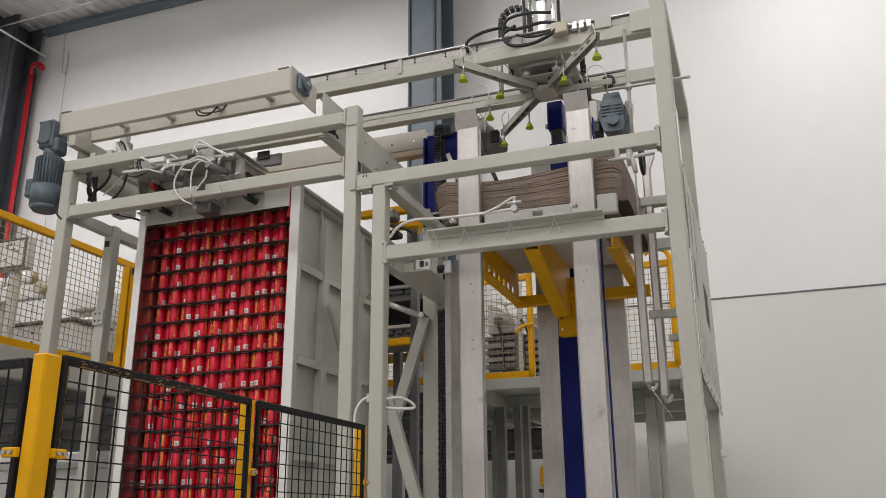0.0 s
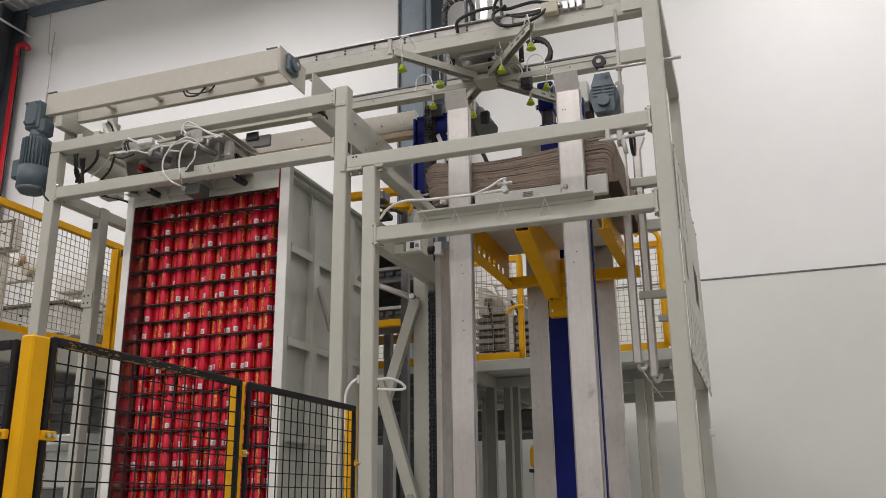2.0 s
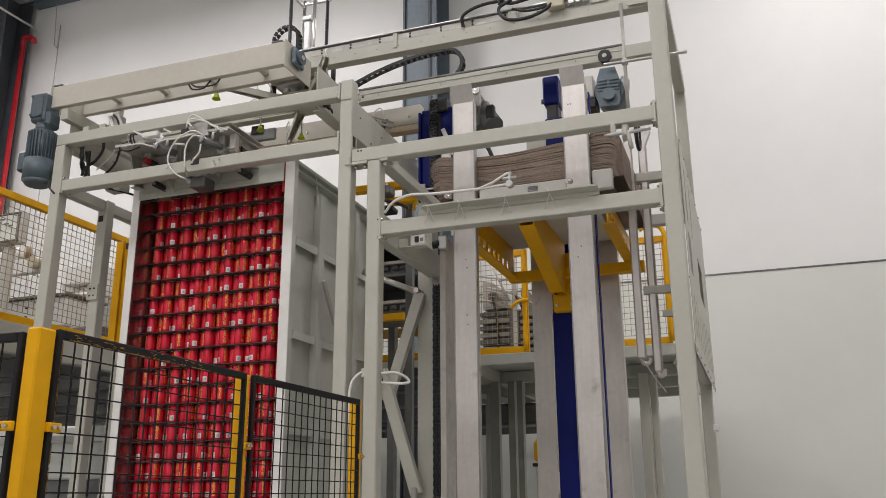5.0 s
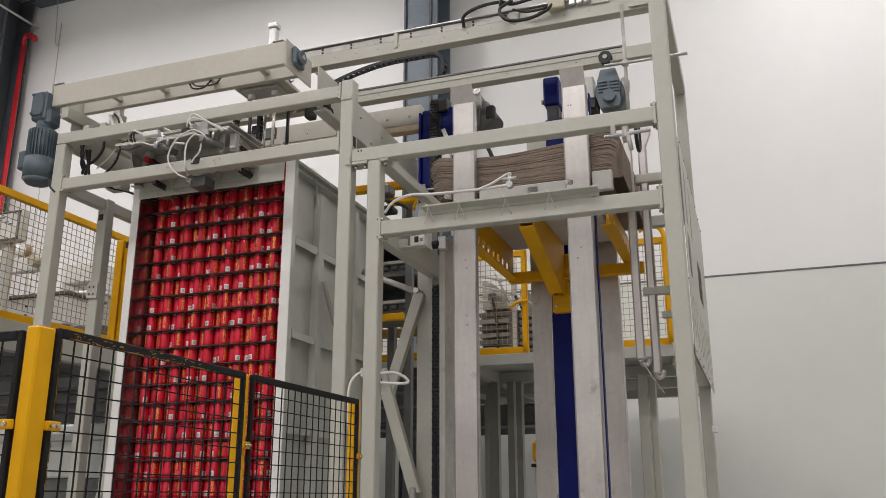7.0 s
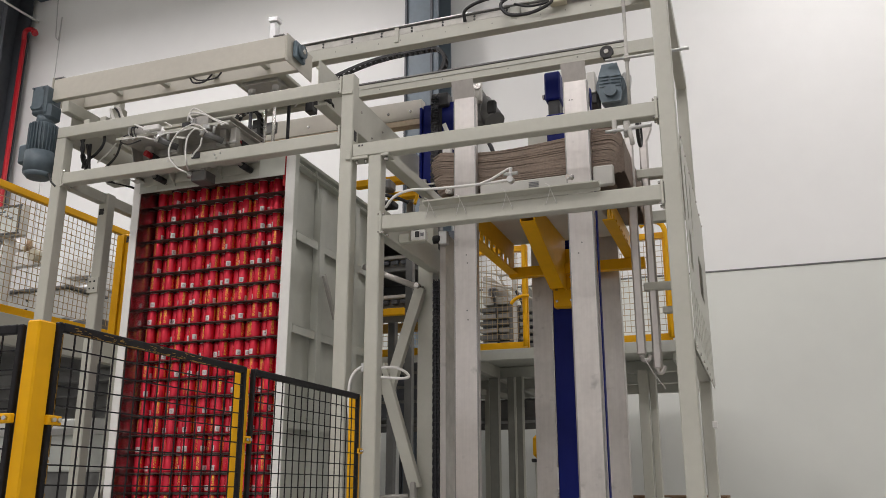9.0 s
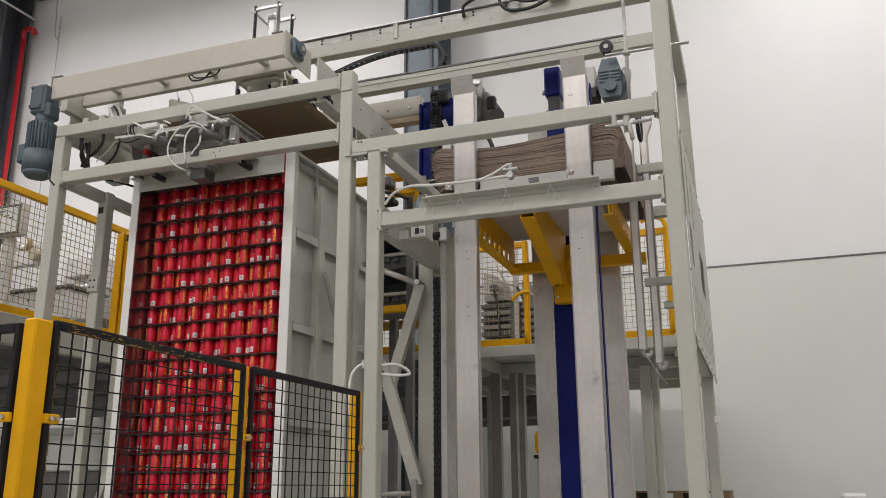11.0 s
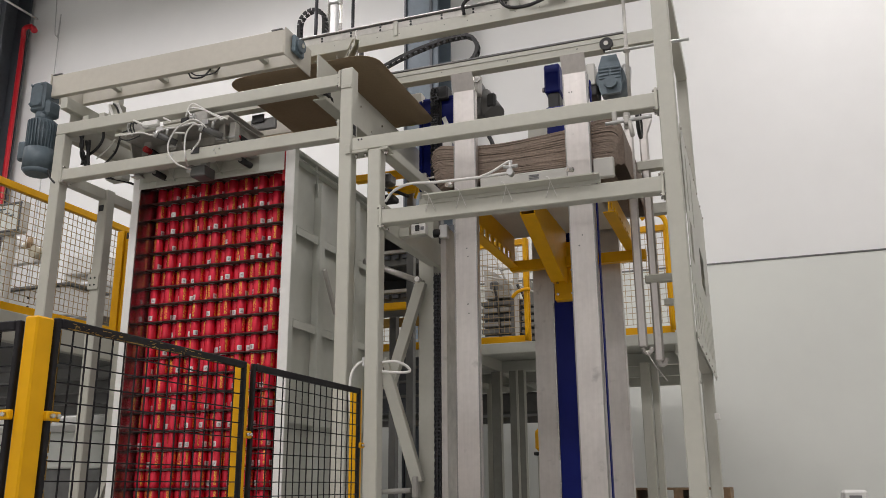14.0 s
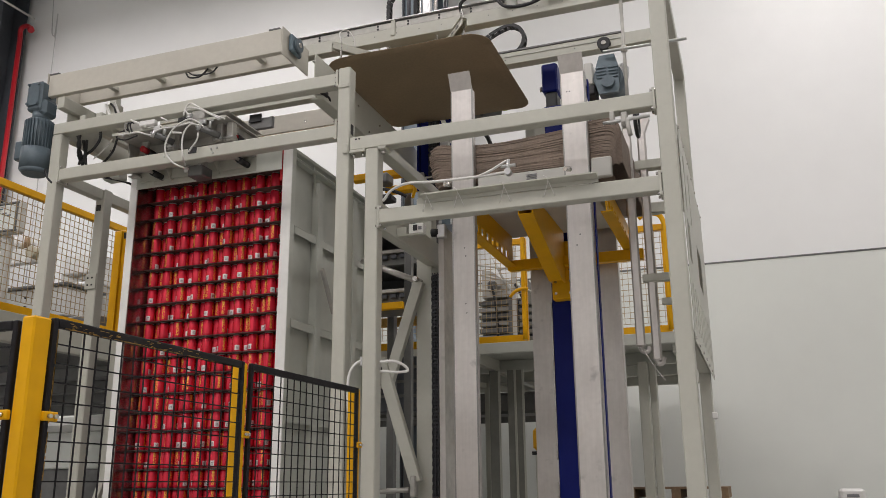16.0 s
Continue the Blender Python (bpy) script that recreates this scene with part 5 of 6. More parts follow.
    for k in range(n):
        amp = k / (n - 1)
        x0 = -1.742 + 0.055 * (1 - amp) ** 3 + 0.02 * max(0, amp - 0.85) / 0.15 + rng.uniform(-0.008, 0.008)
        xc, rad = -0.668, 0.012 + 0.074 * amp
        y0, y1 = 4.655 + rng.uniform(-0.004, 0.004), 5.70 + rng.uniform(-0.01, 0.01)
        zb = 3.352 + k * 0.0075
        ph = rng.uniform(-0.4, 0.4)
        low = 3.338 + rng.uniform(0, 0.012)
        nx, ny = 34, 3
        line = []
        for i in range(nx + 1):
            x = x0 + (xc - x0) * i / nx
            u = (x + 1.755) / 1.17
            bulge = 0.034 * math.exp(-((u - 0.92) / 0.14) ** 2) + 0.014 * math.exp(-((u - 0.05) / 0.09) ** 2) - 0.030 * math.exp(-((u - 0.40) / 0.25) ** 2)
            curl = -0.02 * max(0, (0.05 - (x - x0)) / 0.05) ** 2
            line.append((x, zb + amp * bulge + curl + 0.0016 * math.sin(11 * u + 9 * ph + k) + rng.uniform(-0.0005, 0.0005)))
        ze = line[-1][1]
        for j in range(1, 7):
            a = radians(15 * j)
            line.append((xc + rad * math.sin(a), ze - rad * (1 - math.cos(a))))
        if line[-1][1] > low + 0.01:
            line += [(line[-1][0] + 0.003 * j / 3, line[-1][1] + (low - line[-1][1]) * j / 3) for j in range(1, 4)]
        bm = bmesh.new()
        grid = [[bm.verts.new((x, y0 + (y1 - y0) * j / ny, z)) for x, z in line] for j in range(ny + 1)]
        for j in range(ny):
            for i in range(len(line) - 1):
                bm.faces.new((grid[j][i], grid[j][i + 1], grid[j + 1][i + 1], grid[j + 1][i]))
        shell(bm, (0.0018, 0, rng.uniform(0.0064, 0.0078)))
        solo("card_sheet", bm, M_CARTON_DARK, "wavy brown card tier sheet in a pile", "card sheet", "piled card sheets")


def lift_table():
    t = thing("lift_table", "pale lift table on yellow perforated forks", "lift table", (-1.16, 5.2, 0))
    part("top_plate", box(-1.66, -0.78, 4.70, 5.66, 3.27, 3.335, 0.006), M_MACHINE, t)
    part("side_box", box(-0.752, -0.635, 4.607, 4.645, 3.265, 3.385, 0.008), M_MACHINE, t, "pale painted corner block")
    part("front_rail", box(-1.42, -0.89, 4.602, 4.645, 3.262, 3.352, 0.006), M_MACHINE, t)
    b = bmesh.new()
    for i in range(5):
        box(-1.125, -1.065, 4.598, 4.6015, 3.29 + i * 0.009, 3.294 + i * 0.009, 0, b)
    part("label_bars", b, M_PRINT, t)
    for x, dz in ((-1.50, -0.05), (-0.70, 0.0)):
        fork = part("fork", holed_plate(x, 4.72, 5.62, 3.10 + dz, 3.268, [(4.78 + i * 0.11, 4.84 + i * 0.11, 3.135 + dz, 3.185 + dz) for i in range(7)], 0.008), M_YELLOW, t, "yellow perforated fork")
        part("fork_flange", box(x - 0.03, x + 0.04, 4.72, 5.62, 3.092 + dz, 3.0995 + dz, 0.002), M_YELLOW, fork)
    arm = part("arm", prism([(4.75, 3.265), (4.75, 3.15), (5.52, 2.91), (5.62, 2.91), (5.62, 3.265)], "x", -1.222, -1.214), M_YELLOW, t)
    part("arm", prism([(4.75, 3.265), (4.75, 3.15), (5.52, 2.91), (5.62, 2.91), (5.62, 3.265)], "x", -1.138, -1.130), M_YELLOW, t)
    b = bmesh.new()
    bar((-1.176, 4.75, 3.146), (-1.176, 5.52, 2.906), 0.092, 0.006, b)
    part("arm_gusset", b, M_YELLOW, t)
    part("cross_beam", box(-1.52, -0.60, 5.58, 5.64, 3.02, 3.09, 0.004), M_YELLOW, t)
    br = part("mount_bracket", box(-1.225, -1.075, 5.625, 5.70, 2.80, 3.20, 0.004), M_YELLOW, t)
    bolt_parts(M_BARE, br, [(-1.20, 5.625, 2.84), (-1.10, 5.625, 2.84), (-1.20, 5.625, 2.92), (-1.10, 5.625, 2.92), (-1.20, 5.625, 3.0), (-1.10, 5.625, 3.0)], "y", 0.010, 0.008)
    m = thing("lift_mast", "dark blue enamelled lift mast", "lift mast", (-1.15, 5.75, 0))
    part("mast", box(-1.248, -1.118, 5.705, 5.795, 0, 4.25, 0.006), M_BLUE, m)
    part("rail", box(-1.258, -1.249, 5.705, 5.76, 0, 2.80, 0.001), M_BARE, m)
    part("gear_housing", box(-1.18, -1.07, 5.36, 5.52, 4.20, 4.41, 0.01), M_BLUE, m)
    part("gear_housing", box(-1.16, -1.08, 5.37, 5.50, 4.04, 4.199, 0.01), M_RUBBER, m)
    part("bolt", rod((-1.20, 5.40, 4.24), (-1.185, 5.40, 4.24), 0.018, None, 10), M_BARE, m)
    set_back([o for o in m.children if o.name.split(".")[0] in ("gear_housing", "bolt")], 1.083)
    g = thing("gear_motor", "slate grey geared motor beside the guide column", "gear motor", (-0.66, 5.0, 4.1))
    part("adapter", box(-0.825, -0.772, 5.0, 5.14, 4.03, 4.18, 0.006), M_MACHINE, g)
    part("adapter_foot", box(-0.825, -0.76, 5.0, 5.14, 3.955, 4.028, 0.01), M_RUBBER, g)
    part("body", rod((-0.677, 5.0, 4.06), (-0.677, 5.20, 4.06), 0.092, None, 24), M_MOTOR, g)
    part("face_plate", prism([(-0.735, 3.94), (-0.62, 3.94), (-0.608, 3.98), (-0.606, 4.12), (-0.628, 4.20), (-0.722, 4.20), (-0.748, 4.12), (-0.748, 3.98)], "y", 4.975, 5.0), M_TEAL, g)
    for i in range(4):
        part("cooling_fin", box(-0.744, -0.682, 4.966, 4.974, 4.042 + i * 0.022, 4.054 + i * 0.022, 0.002), M_TEAL, g)
        part("cooling_fin", box(-0.670, -0.610, 4.966, 4.974, 4.040 + i * 0.022, 4.052 + i * 0.022, 0.002), M_TEAL, g)
    part("boss", rod((-0.674, 4.945, 4.008), (-0.674, 4.975, 4.008), 0.040, None, 18), M_TEAL, g)
    part("fan_cover", rod((-0.612, 5.1, 4.11), (-0.57, 5.1, 4.10), 0.075, None, 20, 0.055), M_ALU, g)
    # lift for the other side: blue housing with a roller chain, and black drive motor
    h = thing("chain_hoist", "dark blue chain hoist housing with roller chain", "chain hoist", (-1.9, 5.25, 3.9))
    part("housing", box(-2.03, -1.78, 5.24, 5.36, 3.55, 4.24, 0.006), M_BLUE, h)
    part("housing_rim", box(-2.05, -2.031, 5.22, 5.36, 3.55, 4.22, 0.004), M_BLUE, h)
    part("chain_guard", box(-1.955, -1.83, 5.20, 5.30, 4.20, 4.30, 0.008), M_RUBBER, h)
    part("roller_chain", bmesh_chain(-1.925, 5.195, 3.56, 4.28, 0.017, 1.45), M_DARKSTEEL, h)
    part("roller_chain", bmesh_chain(-1.915, 5.205, 0.2, 2.94, 0.019, 1.2), M_DARKSTEEL, h)
    part("guard_strip", box(-1.946, -1.886, 5.225, 5.232, 0.2, 2.95, 0.001), M_RUBBER, h)
    part("chain_cover", box(-1.965, -1.885, 5.228, 5.236, 3.56, 4.235, 0.001), M_RUBBER, h)
    part("pointer", bar((-1.86, 5.20, 4.06), (-1.78, 5.20, 3.86), 0.006, 0.03), M_WHITE, h)
    part("limit_switch", box(-1.86, -1.80, 5.17, 5.21, 3.66, 3.93, 0.004), M_WHITE, h)
    part("clip", box(-2.02, -1.98, 5.17, 5.24, 3.62, 3.66, 0.004), M_BARE, h)
    part("clip", rod((-2.08, 5.18, 3.62), (-1.86, 5.18, 3.62), 0.008), M_BARE, h)
    part("clip", rod((-1.99, 5.18, 3.40), (-1.86, 5.18, 3.37), 0.009), M_BARE, h)
    set_back([o for o in h.children if max(v.co.z for v in o.data.vertices) > 3.0], 1.136)
    d = thing("drive_motor", "black drive motor with steel coupling behind the column", "drive motor", (-1.6, 5.25, 4.0))
    part("body", rod((-1.56, 5.14, 4.13), (-1.455, 5.07, 3.96), 0.070, None, 20), M_MACHDARK, d)
    part("coupling", box(-1.59, -1.532, 5.0, 5.06, 4.09, 4.245, 0.010), M_DULL, d)
    part("gearbox", box(-1.64, -1.535, 5.04, 5.15, 3.96, 4.21, 0.012), M_MACHDARK, d)
    part("terminal_box", box(-1.49, -1.43, 5.0, 5.05, 3.99, 4.09, 0.012), M_RUBBER, d)
    part("shaft_eye", rod((-1.548, 4.985, 4.20), (-1.548, 4.999, 4.20), 0.026, None, 14), M_BARE, d)
    part("cable", hose([(-1.50, 5.05, 3.82), (-1.47, 5.03, 3.76), (-1.455, 5.03, 3.70), (-1.46, 5.04, 3.60)], 0.014), M_RUBBER, d)
    set_back(d.children, 1.17)
    c = thing("mast_column", "light grey steel column beside the chain hoist", "column", (-2.0, 5.26, 0))
    part("column", box(-2.06, -1.95, 5.24, 5.34, 0, 3.5, 0.005), M_FRAME, c)
    # swinging braces with pin joints
    s = thing("swing_brace", "grey steel brace arms with pin joints", "brace", (-2.1, 5.2, 2.0))
    part("arm", bar((-2.02, 5.19, 2.90), (-2.25, 5.19, 2.20), 0.05, 0.07), M_FRAME, s)
    part("arm", bar((-2.28, 5.16, 2.40), (-2.03, 5.16, 1.62), 0.05, 0.075), M_FRAME, s)
    part("arm", rod((-2.02, 5.19, 2.90), (-2.40, 5.10, 3.06), 0.020), M_STEEL, s)
    part("pin", rod((-2.03, 5.13, 2.91), (-2.03, 5.24, 2.91), 0.018), M_BARE, s)
    part("pin", rod((-2.28, 5.10, 2.33), (-2.28, 5.22, 2.33), 0.022), M_RUBBER, s)
    part("air_cylinder", rod((-2.30, 5.14, 1.565), (-2.07, 5.14, 1.575), 0.016), M_DULL, s)
    part("cylinder_head", rod((-2.34, 5.14, 1.565), (-2.30, 5.14, 1.565), 0.040), M_DULL, s)
    part("fitting", box(-2.06, -2.02, 5.12, 5.18, 1.53, 1.66, 0.008), M_DULL, s)
    # ledge with hoses and cable ties on the front beam
    l = thing("cable_ledge", "grey angle ledge with a white air hose and fittings", "cable ledge", (-1.3, 4.2, 3.15))
    part("angle", prism([(4.195, 3.140), (4.25, 3.128), (4.25, 3.134), (4.195, 3.146)], "x", -1.63, -0.66), M_FRAME, l)
    part("angle_wall", box(-1.63, -0.66, 4.252, 4.258, 3.109, 3.17, 0.001), M_FRAME, l)
    for x in (-1.60, -1.42, -1.16, -0.92):
        part("cable_tie", hose([(x - 0.03, YF - 0.004, 3.06), (x, 4.215, 3.122), (x + 0.004, 4.195, 3.146), (x - 0.015, 4.19, 3.160)], 0.002, None, 6, 5), M_WHITEHOSE, l)
        part("cable_tie", hose([(x + 0.03, YF - 0.004, 3.06), (x + 0.01, 4.215, 3.122), (x, 4.195, 3.146)], 0.002, None, 6, 5), M_WHITEHOSE, l)
    part("air_hose", hose([(-1.86, 4.22, 3.14), (-1.80, 4.20, 3.19), (-1.70, 4.19, 3.215), (-1.55, 4.19, 3.205), (-1.30, 4.19, 3.20), (-1.12, 4.19, 3.205)], 0.008), M_WHITEHOSE, l)
    part("air_hose", hose([(-1.30, 4.19, 3.20), (-1.22, 4.18, 3.22), (-1.14, 4.18, 3.26), (-1.11, 4.18, 3.265)], 0.007), M_WHITEHOSE, l)
    tee = part("tee_fitting", rod((-1.12, 4.16, 3.20), (-1.12, 4.20, 3.20), 0.018, None, 14), M_ZINC, l)
    b = rod((-1.16, 4.18, 3.235), (-1.08, 4.18, 3.235), 0.010)
    rod((-1.12, 4.18, 3.20), (-1.12, 4.18, 3.265), 0.010, b)
    part("tee_arm", b, M_ZINC, tee)
    for x in (-1.47, -0.81):
        part("screw", rod((x, 4.15, 3.168), (x + 0.02, 4.18, 3.172), 0.014), M_BARE, l)
    v = thing("hose_loop", "white air hose looping out of the post", "air hose", (-2.0, 4.3, 2.4))
    part("hose", hose([(-1.905, 4.30, 2.25), (-1.84, 4.33, 2.255), (-1.79, 4.36, 2.235), (-1.77, 4.37, 2.205), (-1.81, 4.34, 2.195), (-1.905, 4.30, 2.20)], 0.008), M_WHITEHOSE, v)
    part("hose", hose([(-2.00, 4.28, 2.26), (-2.03, 4.26, 2.24), (-2.055, 4.24, 2.19), (-2.06, 4.23, 2.10), (-2.05, 4.23, 1.95)], 0.008), M_WHITEHOSE, v)
    part("fitting", box(-2.012, -1.992, 4.27, 4.31, 2.23, 2.28, 0.004), M_ALU, v)


def bmesh_chain(x, y, z0, z1, step, wide=1.0):
    bm = bmesh.new()
    k = 0
    z = z0
    while z < z1:
        w = (0.014 if k % 2 else 0.018) * wide
        for s in (-1, 1):
            box(x + s * w - 0.002, x + s * w + 0.002, y - 0.009, y + 0.009, z - 0.004, z + step + 0.004, 0, bm)
        box(x - 0.002, x + 0.002, y - 0.009, y + 0.009, z - 0.003, z + step + 0.003, 0, bm)
        box(x - w, x + w, y - 0.006, y + 0.006, z - 0.005, z + 0.005, 0, bm)
        z += step * 1.25
        k += 1
    return bm


# ---- raised platform behind, with railings ----
def railing(name_label, a, b_, z, panels, end_round=False):
    a, b_ = Vector(a), Vector(b_)
    n = (b_ - a).normalized()
    r = thing("platform_railing", name_label, "railing", (a.x, a.y, z), "platform railings")
    h = 1.07
    part("handrail", bar((a.x, a.y, z + h - 0.03), (b_.x, b_.y, z + h - 0.03), 0.05, 0.06), M_YELLOW, r)
    part("toe_board", bar((a.x, a.y, z + 0.035), (b_.x, b_.y, z + 0.035), 0.012, 0.07), M_YELLOW, r)
    L = (b_ - a).length
    for k in range(panels + 1):
        q = a + n * (L * k / panels)
        q = q + n * (0.02 if k == 0 else -0.02 if k == panels else 0)
        part("upright", bar((q.x, q.y, z), (q.x, q.y, z + h - 0.062), 0.04, 0.04), M_YELLOW, r)
    part("mesh", lattice((a.x, a.y, z + 0.10), n * L, (0, 0, h - 0.17), round(L / 0.055), 16, 0.0024), M_WIRE, r, "pale welded wire mesh")
    return r


def platform():
    p = thing("platform", "grey steel maintenance platform on posts", "platform", (-3.5, 9.5, 0))
    part("edge_beam", box(-5.58, -0.62, 8.33, 8.41, 2.875, 2.985, 0.006), M_PANEL, p)
    part("deck", box(-5.6, -0.62, 8.415, 11.3, 2.93, 2.985, 0.004), M_PANEL, p)
    part("edge_beam", box(-5.68, -5.60, 2.2, 11.3, 2.74, 2.985, 0.006), M_FRAME, p)
    part("deck", box(-8.6, -5.685, 2.2, 11.3, 2.93, 2.984, 0.004), M_MACHDARK, p)
    for y in (9.2, 10.2, 11.2):
        part("joist", box(-5.6, -0.62, y, y + 0.08, 2.80, 2.925, 0.004), M_PANEL, p)
    for x in (-4.6, -3.6, -2.7, -1.6, -0.7):
        part("joist", box(x, x + 0.07, 8.415, 11.2, 2.80, 2.926, 0.004), M_FRAME, p)
    for x, y, w in ((-1.10, 8.9, 0.095), (-1.0, 9.0, 0.066), (-5.65, 6.6, 0.14), (-5.65, 9.6, 0.14), (-8.4, 6.6, 0.14), (-4.6, 9.0, 0.14), (-8.4, 3.0, 0.14), (-5.66, 3.0, 0.14)):
        part("post", box(x, x + w, y, y + 0.12, 0, 2.735 if x < -5 else 2.79, 0.005), M_FRAME, p)
    # posts coloured as shaded fronts, each with a paler strip for its lit side
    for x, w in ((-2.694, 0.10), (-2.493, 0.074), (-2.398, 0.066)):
        q = part("post", box(x, x + w, 9.0, 9.08, 0, 2.79, 0.004), M_SHADEPOST, p, "grey-green post with shade put into its colour")
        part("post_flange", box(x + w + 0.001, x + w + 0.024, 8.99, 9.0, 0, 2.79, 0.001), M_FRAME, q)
    railing("yellow railing with wire mesh on the platform edge", (-0.68, 8.37, 0), (-1.78, 8.37, 0), 2.986, 1)
    railing("yellow railing with wire mesh on the platform edge", (-2.078, 8.37, 0), (-5.5, 8.37, 0), 2.986, 3)
    railing("yellow railing with wire mesh along the platform side", (-5.64, 2.05, 0), (-5.64, 7.95, 0), 2.986, 5)
    g = thing("ladder_handrail", "yellow curved tube handrails at the ladder opening", "handrail", (-2.05, 8.3, 3.0))
    part("tube", hose([(-2.10, 8.30, 2.99), (-2.10, 8.30, 3.9), (-2.09, 8.30, 4.10), (-2.05, 8.30, 4.17), (-2.0, 8.30, 4.13), (-1.99, 8.30, 4.02)], 0.024), M_YELLOW, g)
    part("tube", hose([(-2.23, 8.24, 3.42), (-2.18, 8.24, 3.47), (-2.11, 8.26, 3.50), (-2.05, 8.28, 3.50)], 0.017), M_YELLOW, g)
    g = thing("end_handrail", "yellow curved end handrail of the platform", "handrail", (-0.7, 8.3, 3.0))
    part("tube", hose([(-0.92, 8.30, 4.12), (-0.84, 8.30, 4.16), (-0.73, 8.30, 4.14), (-0.68, 8.30, 4.05), (-0.67, 8.30, 3.9), (-0.68, 8.30, 3.0)], 0.026), M_YELLOW, g)
    w = thing("yellow_guard_post", "yellow folded-steel post behind the can shaft", "guard post", (-4.6, 5.3, 0))
    part("post", box(-4.645, -4.50, 5.30, 5.32, 2.75, 3.56, 0.003), M_YELLOW, w)
    part("fold", box(-4.575, -4.56, 5.28, 5.298, 2.75, 3.56, 0.003), M_YELLOW, w)
    part("foot", box(-4.60, -4.54, 5.322, 5.40, 0.0, 3.0, 0.003), M_FRAME, w)
    part("cap", box(-4.55, -4.525, 5.295, 5.299, 3.49, 3.54, 0), M_RUBBER, w, "black notch plate")


# ---- machines on and under the platform ----
def background_machines():
    rng = random.Random(3)
    c = thing("control_panel", "grey operator panel with dark screen on an arm", "control panel", (-6.9, 6.2, 3.0))
    part("case", box(-7.25, -6.61, 6.2, 6.3, 4.02, 4.34, 0.015), M_MACHINE, c)
    part("screen", box(-7.2, -6.655, 6.19, 6.199, 4.05, 4.31, 0.004), M_WALL_LOW, c, "pale lit screen face")
    for x0, x1, z0, z1 in ((-7.24, -6.62, 4.03, 4.048), (-7.24, -6.62, 4.312, 4.33), (-6.653, -6.63, 4.05, 4.31)):
        part("screen_frame", box(x0, x1, 6.18, 6.1995, z0, z1, 0.003), M_MACHDARK, c)
    for i in range(9):
        x = -7.12 + 0.36 * rng.random()
        z = 4.07 + 0.024 * i
        part("print_bar", box(x, x + 0.03 + 0.05 * rng.random(), 6.186, 6.189, z, z + 0.014, 0), M_TEAL if i % 3 else M_PRINT, c)
    part("stand", box(-6.85, -6.77, 6.25, 6.33, 2.986, 4.019, 0.006), M_MACHINE, c)
    m = thing("filling_line", "pale machine line with pipes and guards on the platform", "machine line", (-6.9, 8.0, 2.986))
    part("bed", box(-8.5, -7.12, 7.0, 7.09, 3.96, 4.13, 0.01), M_WHITE, m)
    part("lower_bed", box(-8.4, -5.9, 6.6, 7.6, 3.0, 3.22, 0.01), M_MACHDARK, m)
    part("cabinet", box(-8.4, -7.29, 7.62, 8.2, 3.50, 3.84, 0.012), M_WHITE, m)
    part("cabinet_lid", box(-8.45, -7.24, 7.58, 8.24, 3.845, 3.875, 0.004), M_MACHDARK, m)
    part("cabinet_base", box(-8.4, -7.31, 7.64, 8.2, 3.225, 3.495, 0.01), M_MACHDARK, m)
    for z in (3.63, 3.74):
        part("knob", rod((-7.86, 7.60, z), (-7.86, 7.62, z), 0.014, None, 10), M_RUBBER, m)
    part("cabinet", box(-7.86, -7.36, 8.10, 8.5, 4.12, 4.36, 0.012), M_WHITE, m)
    part("cabinet", box(-7.80, -7.32, 8.22, 8.5, 3.98, 4.115, 0.012), M_WHITE, m)
    part("bright_bar", rod((-7.75, 8.05, 3.97), (-7.33, 8.05, 3.96), 0.024, None, 12), M_ALU, m)
    part("stanchion", box(-7.72, -7.62, 8.10, 8.2, 2.987, 3.97, 0.01), M_MACHINE, m)
    part("stanchion", box(-7.40, -7.33, 8.25, 8.33, 2.987, 3.97, 0.01), M_MACHINE, m)
    part("casing", box(-7.61, -7.41, 8.30, 8.4, 3.55, 3.72, 0.012), M_MACHINE, m)
    part("casing", box(-7.70, -7.33, 8.26, 8.42, 3.38, 3.54, 0.012), M_MACHDARK, m)
    for i in range(9):
        z = 3.56 + 0.045 * i
        part("pipe", rod((-7.66 + 0.02 * (i % 3), 8.12, z), (-7.34, 8.14, z + 0.02 * (i % 4) - 0.03), 0.008 + 0.003 * (i % 3), None, 8), M_ALU if i % 2 else M_MACHINE, m)
    for x in (-8.4, -7.9, -7.2):
        part("leg", box(x, x + 0.08, 7.1, 7.18, 2.987, 3.959, 0.004), M_MACHINE, m)
    part("cabinet", box(-6.4, -5.75, 8.6, 9.5, 2.987, 4.25, 0.02), M_MACHINE, m)
    part("cabinet", box(-8.35, -7.80, 8.6, 9.4, 2.987, 4.46, 0.02), M_MACHINE, m)
    part("cabinet_shelf", box(-8.36, -7.70, 8.45, 8.59, 4.08, 4.13, 0.006), M_MACHDARK, m)
    for i in range(5):
        part("cabinet_fitting", rod((-8.2 + 0.1 * i, 8.45, 3.70 + 0.06 * (i % 3)), (-8.2 + 0.1 * i, 8.59, 3.75), 0.03, None, 10), M_ZINC, m)
    for i in range(40):
        x = -8.4 + 1.25 * rng.random()
        y = 7.01 + 0.07 * rng.random()
        part("fitting", rod((x, y, 4.13), (x, y, 4.17 + 0.12 * rng.random()), 0.020 + 0.016 * rng.random(), None, 10), (M_WHITE, M_ZINC, M_BEIGE, M_WHITE, M_WOOD)[i % 5], m)
    for i in range(6):
        z = 3.25 + 0.1 * i
